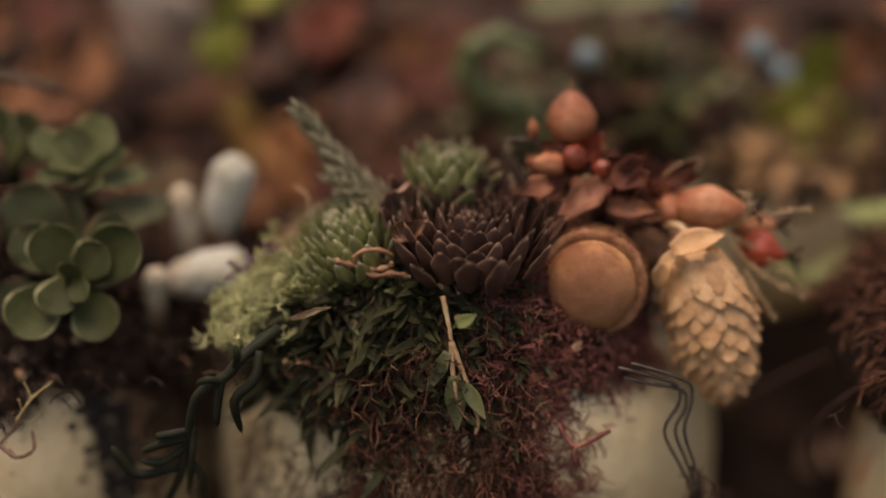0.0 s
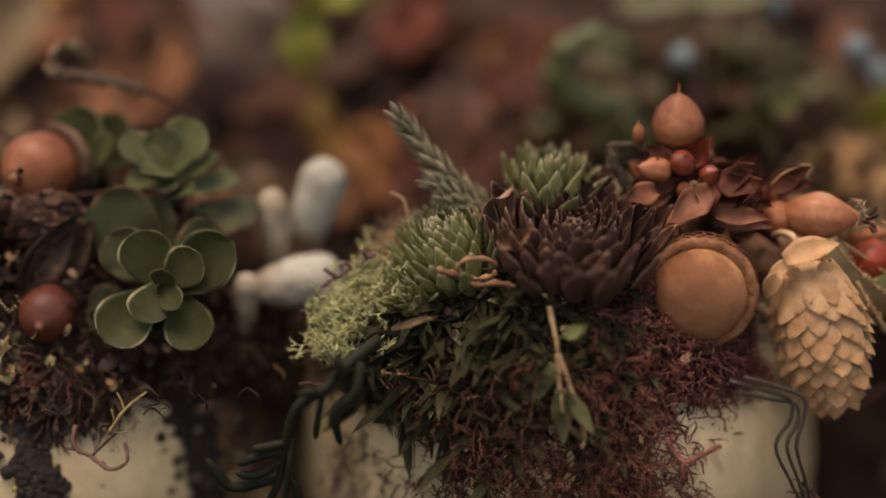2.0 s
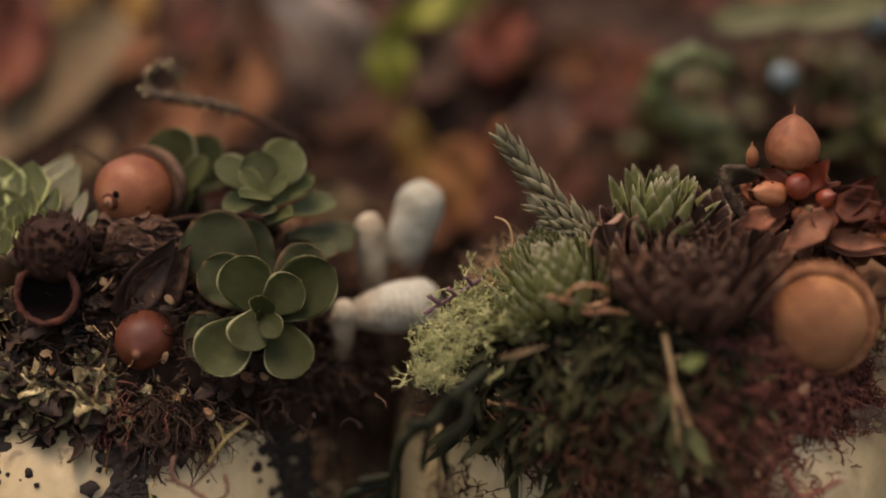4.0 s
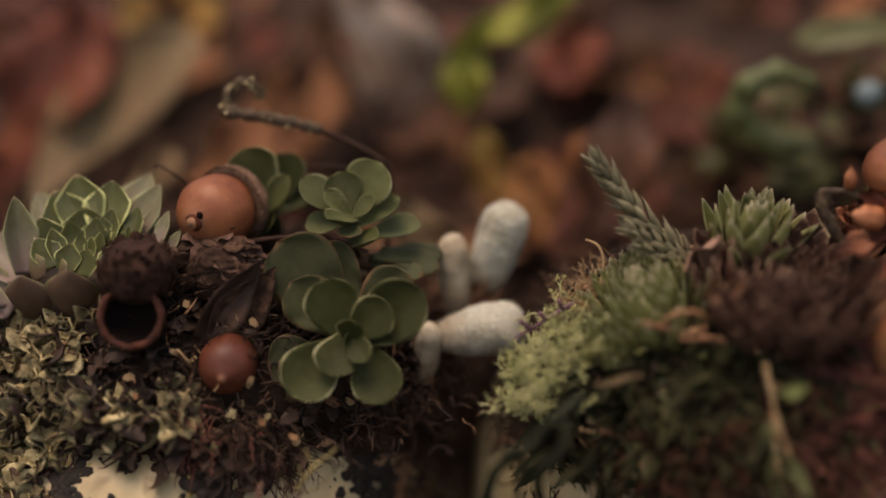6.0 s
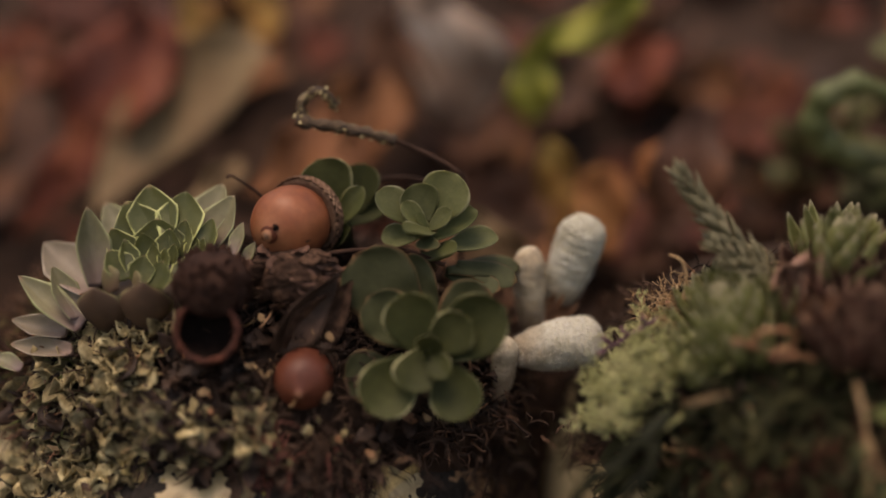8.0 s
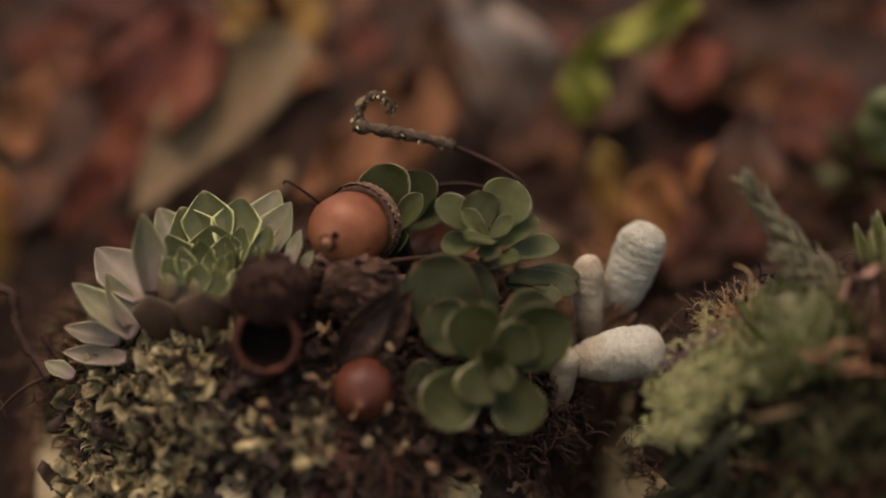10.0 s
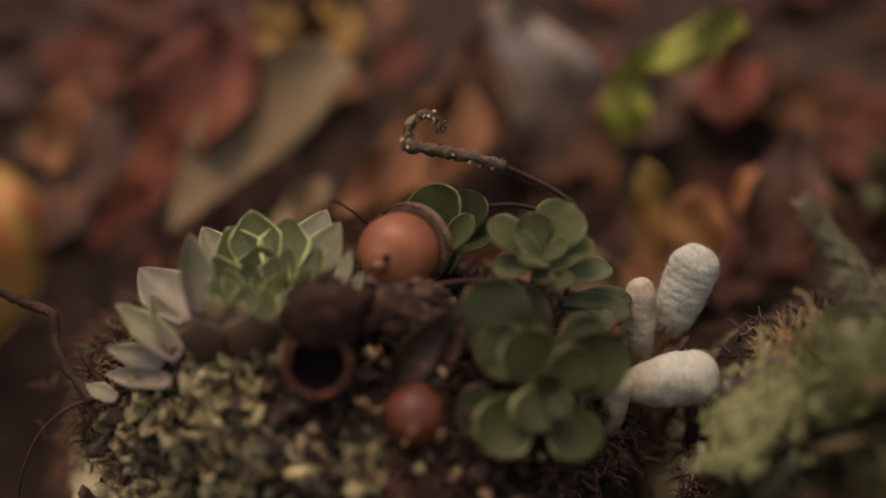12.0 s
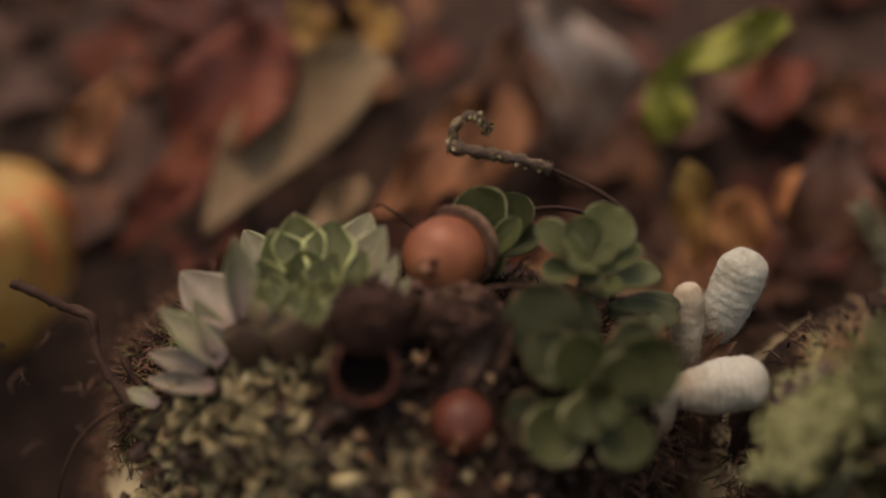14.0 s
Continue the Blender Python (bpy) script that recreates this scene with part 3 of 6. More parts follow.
_, prof_a = pumpkin("cream white pumpkin planted with a mossy arrangement", (5.4, 252, -49), 51, 108, PUMPKIN_WHITE, 9, 0.035, wide=1.11)
pumpkin_b, prof_b = pumpkin("cream pumpkin stained with black crusted bands", (-110, 260, -45), 62, 104, PUMPKIN_WHITE, 9, 0.02, seed=4, wide=0.95)
pumpkin_c, prof_c = pumpkin("cream pumpkin with orange stripes at the row's end", (153, 227, -49), 64, 104, PUMPKIN_WHITE, 9, 0.05, seed=7)
pumpkin_d, prof_d = pumpkin("yellow and orange pumpkin beside the leaf heap", (-206, 304, 20), 20.5, 46, RIND_ORANGE, 9, 0.09, seed=9, wide=1.1)
pumpkin("pale cream pumpkin behind the row", (80, 302, 16), 23, 46, PUMPKIN_WHITE, 9, 0.06, seed=12)


def on_skin(prof, t, ang):
    """A place on the skin: t runs from the foot (-1) over the widest part (0) to the top (1)."""
    q = (min(max(t, -0.99), 0.99) + 1) / 2 * (len(prof) - 1)
    (r0, z0), (r1, z1) = prof[int(q)], prof[int(q) + 1]
    f = q - int(q)
    r = r0 + (r1 - r0) * f
    return Vector((SKIN_WIDE[id(prof)] * r * math.cos(ang), r * math.sin(ang), z0 + (z1 - z0) * f))


def skin_patch(prof, t, ang, size, seed, lift=0.35, stretch=1.0):
    """A small irregular crust lying on a pumpkin's skin, as a low mound."""
    rng = random.Random(seed)
    c = on_skin(prof, t, ang)
    down = (on_skin(prof, t - 0.04, ang) - on_skin(prof, t + 0.04, ang)).normalized()
    side = Vector((-math.sin(ang), math.cos(ang), 0))
    n = side.cross(down)
    n = n if n.dot(Vector((math.cos(ang), math.sin(ang), 0.2))) > 0 else -n
    verts, faces = [tuple(c + n * (lift + 0.25))], []
    k = 9
    for ring, q in ((0, 0.6), (1, 1.0)):
        for j in range(k):
            a = 6.28318 * j / k
            w = size * q * rng.uniform(0.6, 1.25)
            verts.append(tuple(c + side * (w * math.cos(a)) + down * (w * stretch * math.sin(a)) + n * ((lift if ring == 0 else -0.25))))
    for j in range(k):
        b = (j + 1) % k
        faces += [(0, 1 + j, 1 + b), (1 + j, 1 + k + j, 1 + k + b, 1 + b)]
    return verts, faces


def stains():
    rng = random.Random(3)
    band = Geo()
    for ang, wid in ((-1.3, 5.5), (-0.72, 6), (-1.85, 4), (-2.25, 4), (-0.35, 6)):
        for k in range(440):
            band.add(*skin_patch(prof_b, rng.uniform(-0.4, 0.62), ang + rng.gauss(0, wid / 2.2) / 50, rng.uniform(0.6, 1.8), k, 0.3))
    part("crust_band", band, SPOT, pumpkin_b, "black crusted bands down the ribs", kind="stuff")
    spots, yellow = Geo(), Geo()
    for k in range(190):
        spots.add(*skin_patch(prof_b, rng.uniform(-0.4, 0.6), rng.uniform(-2.7, -0.4), rng.choice((0.25, 0.3, 0.4, 0.6, 1.0)), k + 900, 0.12))
    for ang in (-1.3, -0.72, -1.85):
        for k in range(26):
            yellow.add(*skin_patch(prof_b, rng.uniform(-0.35, 0.55), ang + rng.choice((-1, 1)) * rng.uniform(2.6, 4.0) / 45, rng.uniform(0.25, 0.6), k + 400, 0.1))
    # thin brown patches over the right part of the rind
    brown = Geo()
    for k in range(700):
        brown.add(*skin_patch(prof_b, rng.uniform(-0.45, 0.6), rng.uniform(-0.66, -0.05), rng.uniform(1.0, 2.6), k + 2000, 0.06))
    part("brown_stain", brown, RIND_BROWN, pumpkin_b, "brown patches over the rind's right side", kind="stuff")
    part("black_crust", spots, SPOT, pumpkin_b, kind="stuff")
    part("yellow_crust", yellow, SPECK_YELLOW, pumpkin_b, kind="stuff")
    stripes = Geo()
    for ang in (2.85, 3.1, 3.35, 3.6, 3.85, 4.1, 4.4):
        for k in range(34):
            stripes.add(*skin_patch(prof_c, rng.uniform(-0.3, 0.7), ang + rng.gauss(0, 1.2) / 50, rng.uniform(0.5, 1.3), k + 70, 0.12, 1.8))
    part("orange_stripe", stripes, STRIPE, pumpkin_c, "blotched orange stripes", kind="stuff")
    stripes = Geo()
    for ang in (-2.0, -1.3, -0.6, 0.0):
        for k in range(26):
            stripes.add(*skin_patch(prof_d, rng.uniform(0.0, 0.75), ang + rng.gauss(0, 0.9) / 20, rng.uniform(0.4, 1.2), k + 40, 0.12, 1.8))
    part("orange_stripe", stripes, STRIPE, pumpkin_d, "blotched orange stripes", kind="stuff")


stains()


# ---- mossy mounds on the pumpkins ----
MOUND_A = ((1, 247, 40), (48, 37, 36))
MOUND_B = ((-106, 251, 44), (55, 38, 31))
MOUND_C = ((143, 233, 46), (64, 42, 31))
MOUND_E = ((80, 302, 52), (23, 22, 14))


def mound_z(mound, x, y):
    (cx, cy, cz), (rx, ry, rz) = mound
    q = 1 - ((x - cx) / rx) ** 2 - ((y - cy) / ry) ** 2
    return cz + rz * math.sqrt(q) if q > 0 else None


def mound(label, m, mat):
    (cx, cy, cz), (rx, ry, rz) = m
    g = Geo()
    verts, faces, uv = lathe(round_profile(1, 2, 2, 2, 30), 60)
    out = []
    for x, y, z in verts:
        p = Vector((x * rx, y * ry, (z - 1) * rz)) * 0.95
        n = noise.noise(p / 5.0) * 1.6 + noise.noise(p / 1.8) * 0.7
        k = 1 + n / max(p.length, 4)
        out.append(tuple(p * k))
    g.add(out, faces, uv)
    return single("root_ball", g, mat, label, "soil", (cx, cy, cz))


mound("dark peaty root ball on the cream pumpkin", MOUND_A, MOUND)
mound("dark peaty root ball on the stained pumpkin", MOUND_B, MOUND)
mound("dark reddish root ball on the striped pumpkin", MOUND_C, MOUND)
mound("brown root ball on the pale pumpkin behind", MOUND_E, MOUND)


def strand(rng, p, d, length, r, curl, segs=6, sag=0.0, taper=0.4):
    pts, rad = [Vector(p)], [r]
    d = Vector(d).normalized()
    for i in range(segs):
        d = (d + Vector((rng.uniform(-1, 1), rng.uniform(-1, 1), rng.uniform(-1, 1) - sag)) * curl).normalized()
        pts.append(pts[-1] + d * length / segs)
        rad.append(r * (1 - (1 - taper) * (i + 1) / segs))
    return pts, rad


def scatter(rng, m, xs, ys, sink=0.5):
    """A random place on a mound and the way outward there; on a pumpkin's skin xs are angles and ys heights."""
    if len(m) == 3:
        prof, at, wide = m
        z, ang = rng.uniform(*ys) - at[2], rng.uniform(*xs)
        k = max(i for i, (_, h) in enumerate(prof[:-2]) if h <= z or i == 0)
        (r0, z0), (r1, z1) = prof[k], prof[k + 1]
        r = r0 + (r1 - r0) * (z - z0) / (z1 - z0)
        n = Vector((math.cos(ang) * (z1 - z0), math.sin(ang) * (z1 - z0), r0 - r1)).normalized()
        return Vector((wide * r * math.cos(ang) * 0.985, r * math.sin(ang) * 0.985, z)) + Vector(at) - n * sink, n
    for _ in range(200):
        x, y = rng.uniform(*xs), rng.uniform(*ys)
        z = mound_z(m, x, y)
        if z is not None:
            (cx, cy, cz), (rx, ry, rz) = m
            n = Vector(((x - cx) / rx ** 2, (y - cy) / ry ** 2, (z - cz) / rz ** 2)).normalized()
            return Vector((x, y, z)) - n * sink, n
    (cx, cy, cz), (rx, ry, rz) = m
    return Vector((cx, cy - ry * 0.9, cz + rz * 0.43)), Vector((0, -0.7, 0.7))


def moss(label, mat, m, xs, ys, n, length, r, curl=0.55, sag=0.15, lean=(0, 0, 0), seed=1, branch=0, name="moss"):
    rng = random.Random(seed)
    g = Geo()
    for _ in range(n):
        p, nrm = scatter(rng, m, xs, ys)
        d = nrm + Vector((rng.uniform(-0.8, 0.8), rng.uniform(-0.8, 0.8), rng.uniform(-0.8, 0.5))) + Vector(lean)
        pts, rad = strand(rng, p, d, length * rng.uniform(0.5, 1.3), r * rng.uniform(0.7, 1.3), curl, 6, sag)
        g.add(*tube(pts, rad, 4))
        for _ in range(branch):
            i = rng.randint(2, 5)
            q, qr = strand(rng, pts[i], (pts[i] - pts[i - 1]).normalized() + Vector((rng.uniform(-1, 1), rng.uniform(-1, 1), rng.uniform(-1, 1))), length * 0.35, r * 0.6, curl, 3, sag)
            g.add(*tube(q, qr, 3))
    return single(name, g, mat, label, "moss", kind="stuff")


def leafy_cover(label, mat, m, xs, ys, n, length, width, shape="long", seed=1, name="foliage", lean=(0, 0, 0), lift=0.6, wave=0.0, category="foliage", out=1.0):
    rng = random.Random(seed)
    g = Geo()
    for _ in range(n):
        p, nrm = scatter(rng, m, xs, ys, 0.3)
        d = nrm * lift + Vector((rng.uniform(-1, 1), rng.uniform(-1, 1), rng.uniform(-0.9, 0.6))) + Vector(lean)
        k = rng.uniform(0.6, 1.25)
        g.add(*blade(length * k, width * k, 0.35, shape, 0.3, rng.uniform(-0.9, 0.7), 6, 4, wave, 2.2, rng.uniform(0, 6)), m=basis(p, d, nrm + Vector((rng.uniform(-0.5, 0.5), rng.uniform(-0.5, 0.5), 0.3))))
    return single(name, g, mat, label, category, kind="stuff")


# the planting on the cream pumpkin
moss("reddish brown curly moss spilling over the cream pumpkin", MOSS_RED, MOUND_A, (8, 45), (210, 230), 1500, 7, 0.28, 1.0, 0.1, (0.1, -0.2, 0.0), 2, 3)
moss("brown dry roots hanging over the pumpkin's front", MOSS_RUST, MOUND_A, (-24, 16), (210, 217), 300, 11, 0.25, 0.9, 0.25, (0, -0.3, -0.3), 3, 2)
MOSS_BACK = ((6, 252, 44), (57, 45, 17))
moss("brown moss under the rose hips", MOSS_BROWN, MOSS_BACK, (30, 60), (236, 284), 520, 6, 0.28, 0.9, 0.0, (0, -0.1, 0.3), 25, 2)
leafy_cover("dry brown leaf bits under the seed capsules", DRY_LEAF, MOSS_BACK, (24, 59), (238, 282), 90, 8, 4, "long", 26, "dry_leaf_litter", (0, -0.4, 0.5), wave=0.1)
SKIN_A = (prof_a, (5.4, 252, -49), 1.11)
moss("brown root fibres lying on the pumpkin's front", MOSS_RUST, SKIN_A, (-2.0, -1.28), (0, 47), 2200, 8, 0.33, 0.95, 0.2, (0, -0.2, -0.3), 23, 2)
moss("dark root fibres on the pumpkin's flank", MOSS_DARK, SKIN_A, (-2.6, -1.9), (12, 47), 230, 9, 0.22, 0.9, 0.2, (0, -0.2, -0.3), 28, 2)
moss("red-brown moss threads on the pumpkin's front", MOSS_RED, SKIN_A, (-1.45, -1.12), (22, 49), 600, 6.5, 0.24, 1.0, 0.1, (0, -0.2, -0.1), 24, 2)
moss("dark brown moss over the pumpkin's shoulder", MOSS_DARK, SKIN_A, (-3.9, -2.55), (36, 57), 1300, 7, 0.26, 0.8, 0.2, (-0.4, 0, 0.1), 27, 1)
moss("dark moss bed among the leaves", MOSS_DARK, MOUND_A, (-38, 40), (211, 252), 1000, 5, 0.3, 0.6, 0.1, seed=4)
leafy_cover("dark green small leaves trailing over the moss", DARK_LEAF, MOUND_A, (-38, 14), (210.5, 229), 480, 9, 1.9, "long", 5, lean=(0, -0.5, -0.4))
leafy_cover("dark green straps hanging low over the rind", DARK_LEAF, SKIN_A, (-2.15, -1.62), (38, 50), 40, 11, 1.8, "long", 9, lean=(0, -0.3, -0.7))
leafy_cover("olive and yellowish small leaves in the moss", OLIVE_LEAF, MOUND_A, (-34, 24), (211, 224), 60, 5.5, 1.8, "long", 6, lean=(0, -0.4, 0))


def lichen_tuft():
    rng = random.Random(8)
    g = Geo()

    def grow(p, d, length, r, level):
        pts, rad = strand(rng, p, d, length, r, 0.35, 4, -0.05, 0.7)
        g.add(*tube(pts, rad, 4))
        if level:
            for _ in range(rng.choice((2, 2, 3))):
                way = (pts[-1] - pts[-2]).normalized() + Vector((rng.uniform(-1, 1), rng.uniform(-1, 1), rng.uniform(-0.7, 1)))
                grow(pts[rng.choice((-1, -2))], way, length * 0.7, r * 0.75, level - 1)
    for _ in range(250):
        u = rng.random()
        c = Vector((-30, 234, 67)).lerp(Vector((-40.5, 224, 57)), u)
        p = c + Vector((rng.gauss(0, 3.2), rng.gauss(0, 3.0), rng.gauss(0, 2.0)))
        grow(p, Vector((-0.6, -0.5, 0.3)) + Vector((rng.uniform(-1, 1), rng.uniform(-1, 1), rng.uniform(-1, 1))) * 0.8, 2.3, 0.19, 3)
    single("reindeer_lichen", g, LICHEN_TUFT, "pale green branching lichen tuft on the pumpkin's shoulder", "lichen", kind="stuff")


lichen_tuft()


def rosette(name, label, at, axis, n, leaf_mesh, r0, len_in, len_out, el_in, el_out, wid=1.0, turn=0.0, order=1.0, meshes=None, category="succulent", group="rosettes", flat=1.0, seed=1, drop=0.55, loose=4.0):
    """Leaves in a spiral round an axis; leaf_mesh is a leaf 10 mm long."""
    rng = random.Random(seed)
    ob = thing(name, label, category, at, group)
    a, right, up = frame_of(axis)
    for k in range(n):
        q = (k + 0.5) / n
        az = turn + k * 2.39996
        out = right * math.cos(az) + up * math.sin(az) * flat
        out.normalize()
        el = radians(el_in + (el_out - el_in) * q ** order + rng.uniform(-loose, loose))
        d = out * math.cos(el) + a * math.sin(el)
        nrm = a * math.cos(el) - out * math.sin(el)
        length = (len_in + (len_out - len_in) * q ** 0.8) * rng.uniform(0.93, 1.07)
        me = leaf_mesh if meshes is None else meshes(q, rng)
        p = out * (r0 * q) - a * (r0 * drop * q * q)
        nrm = nrm + Vector((rng.uniform(-1, 1), rng.uniform(-1, 1), rng.uniform(-1, 1))) * loose * 0.03
        part("leaf", me, None, ob, m=basis(p, d, nrm, (length / 10 * wid, length / 10, length / 10), True))
    core = Geo().add(*lathe(round_profile(max(r0 * 0.85, 1.2), r0 * 1.5, n=10), 14), m=basis(-a * (r0 * 1.75), right, a))
    part("stem_core", core, leaf_mesh.materials[0], ob)
    return ob


def leaf10(mat, width, thick, shape, cup, bend, nu=10, nv=6, keel=0.0, wave=0.0):
    return Geo().add(*blade(10, width, thick, shape, cup, bend, nu, nv, wave, 2.0, 0.0, keel)).mesh("leaf", mat)


COB_G, COB_P = leaf10(COB_GREEN, 3.7, 0.55, "cusp", 0.5, 0.35, 14, 8, 0.1), leaf10(COB_PURPLE, 4.7, 0.5, "cusp", 0.45, 0.3, 16, 10, 0.1)
rosette("houseleek", "green houseleek rosette with many short pointed leaves", (-19.5, 234, 73.0), (-0.35, -0.05, 0.93), 135, COB_G, 10.5, 6.0, 9.0, 88, 56, seed=2, order=1.2, drop=0.7, loose=9)
rosette("houseleek", "small green houseleek offset low in the moss", (-26.5, 225.5, 67.5), (-0.4, -0.4, 0.8), 40, COB_G, 4.2, 3.0, 5.2, 86, 40, seed=6, drop=0.6, loose=9)
rosette("houseleek", "green houseleek rosette at the arrangement's top", (1.0, 243.5, 80), (0.05, 0.0, 1.0), 50, COB_G, 6.6, 6.5, 10.5, 88, 46, seed=3, order=1.2, drop=0.8, loose=8)
rosette("houseleek", "dark purple houseleek rosette with broad pointed leaves", (5.5, 232, 74), (0.02, -0.14, 0.99), 135, COB_P, 15.0, 6.0, 11.0, 86, 56, seed=4, order=1.0, drop=0.2, loose=9)
rosette("houseleek", "small green houseleek tucked behind the purple one", (13, 243, 71), (0.3, -0.2, 0.9), 44, COB_G, 5.5, 4, 7.5, 84, 45, seed=5)


def dry_scraps():
    for at, tip, w, label in (((-12, 237, 75), (-6.5, 236, 84), 8, "crumpled pinkish dry leaf between the rosettes"), ((-6, 238, 75), (-4, 236, 83.5), 6, "dry folded brown leaf between the rosettes"),
                              ((-9.3, 226, 78), (-3, 225, 81), 5, "dry tan leaf scrap on the purple rosette"),
                              ((-28.8, 217, 64.5), (-21, 214.5, 68.8), 1.4, "short tan straw lying on the moss")):
        ob = bent_leaf(label, PINK_DRY if w > 5.5 else DRY_LEAF if w > 3 else STRAW, at, tip, w, 0.7, "long", (0.5, -0.8, 0.4), 0.9, 0.16, "dry_leaf", 0.35)
        tagged(ob, group="dry leaf scraps")
    g = Geo()
    ring = [(-13 + 3.8 * math.cos(a), 223 - 0.6 * math.sin(a), 74 + 2.6 * math.sin(a)) for a in np.linspace(0.2, 5.9, 16)]
    g.add(*tube(ring, [0.42 + 0.2 * math.sin(3 * i) for i in range(16)], 6, 0.3))
    single("dry_leaf", g, DRY_LEAF, "curled ring of dry tan leaf on the rosette", "leaf", group="dry leaf scraps")
    g = Geo()
    strip = smooth_line([(-20.4, 222, 74.4), (-17, 222.6, 73), (-13.5, 221.4, 71.4), (-9, 221.4, 71.9), (-6.1, 221, 71.4)], 5)
    g.add(*tube(strip, [0.55 + 0.25 * math.sin(1.9 * i) for i in range(len(strip))], 6, 0.4))
    single("dry_leaf", g, DRY_LEAF, "twisted strip of dry brown leaf on the rosette", "leaf", group="dry leaf scraps")
    g = Geo()
    for pts in ([(0, 217, 69.6), (1, 214, 66), (1.6, 212, 62.7)], [(1.6, 212, 62.7), (3.4, 210, 58.5), (5.2, 207.5, 53.5), (6.6, 206, 49), (6.2, 205, 46.5)], [(1.6, 212, 62.7), (2, 209.5, 57), (2.7, 207.5, 52.6)]):
        line = smooth_line(pts)
        g.add(*tube(line, [0.55 - 0.22 * i / len(line) for i in range(len(line))], 6, 0.25))
    single("hanging_twig", g, STRAW, "forked tan twig hanging over the moss", "twig")
    for b, t, w in (((2.2, 209, 57), (2.8, 205.5, 47), 4.2), ((1, 211, 61), (-3, 208, 54), 3), ((2.6, 211, 67), (6.2, 210, 70), 2.6), ((4, 208, 56), (8, 205, 50), 3)):
        tagged(bent_leaf("small olive leaf on the hanging stem", FRESH if w == 2.6 else OLIVE_LEAF, b, t, w, 0.4, "long", (0, -0.8, 0.6), 0.3, 0, "small_leaf", 0.4), group="leaves on the stem")


dry_scraps()


def sprig():
    o = Vector((-10.7, 240, 77))
    ob = thing("conifer_sprig", "grey-green scaly conifer sprig sticking out of the moss", "sprig", o)
    me = leaf10(SPRIG, 3.2, 1.6, "point", 0.35, 0.5, 8, 4)
    rng = random.Random(4)
    for pts, n, thick in ((((-10.7, 240, 77), (-16.3, 242, 81.1), (-20.8, 244, 84.5), (-24.3, 246, 88.5), (-28.2, 247, 93.6)), 50, 1.0), (((-12, 239, 77), (-16.2, 240, 79.4), (-21.5, 241, 82.4)), 30, 0.8), (((-11, 238.5, 76), (-15, 239, 77.5), (-20, 239.5, 79.8)), 26, 0.75)):
        path = smooth_line([Vector(p) - o for p in pts], 5)
        last = len(path) - 1
        stem = part("stem", Geo().add(*tube(path, [thick * (0.7 - 0.4 * i / last) for i in range(last + 1)], 6)), SPRIG, ob)
        for i in range(n):
            u = i / n
            k = min(int(u * last), last - 1)
            p = path[k].lerp(path[k + 1], u * last - k)
            d = (path[k + 1] - path[k]).normalized()
            side = d.orthogonal().normalized()
            side.rotate(Matrix.Rotation(i * 2.4, 3, d))
            s = 0.56 * thick * rng.uniform(0.8, 1.15) * (1 - 0.2 * u)
            part("scale_leaf", me, None, stem, m=basis(p + side * 0.55 * thick, side * (0.95 - 0.35 * u) + d * 0.8, d * 0.6 - side, s, True))


sprig()


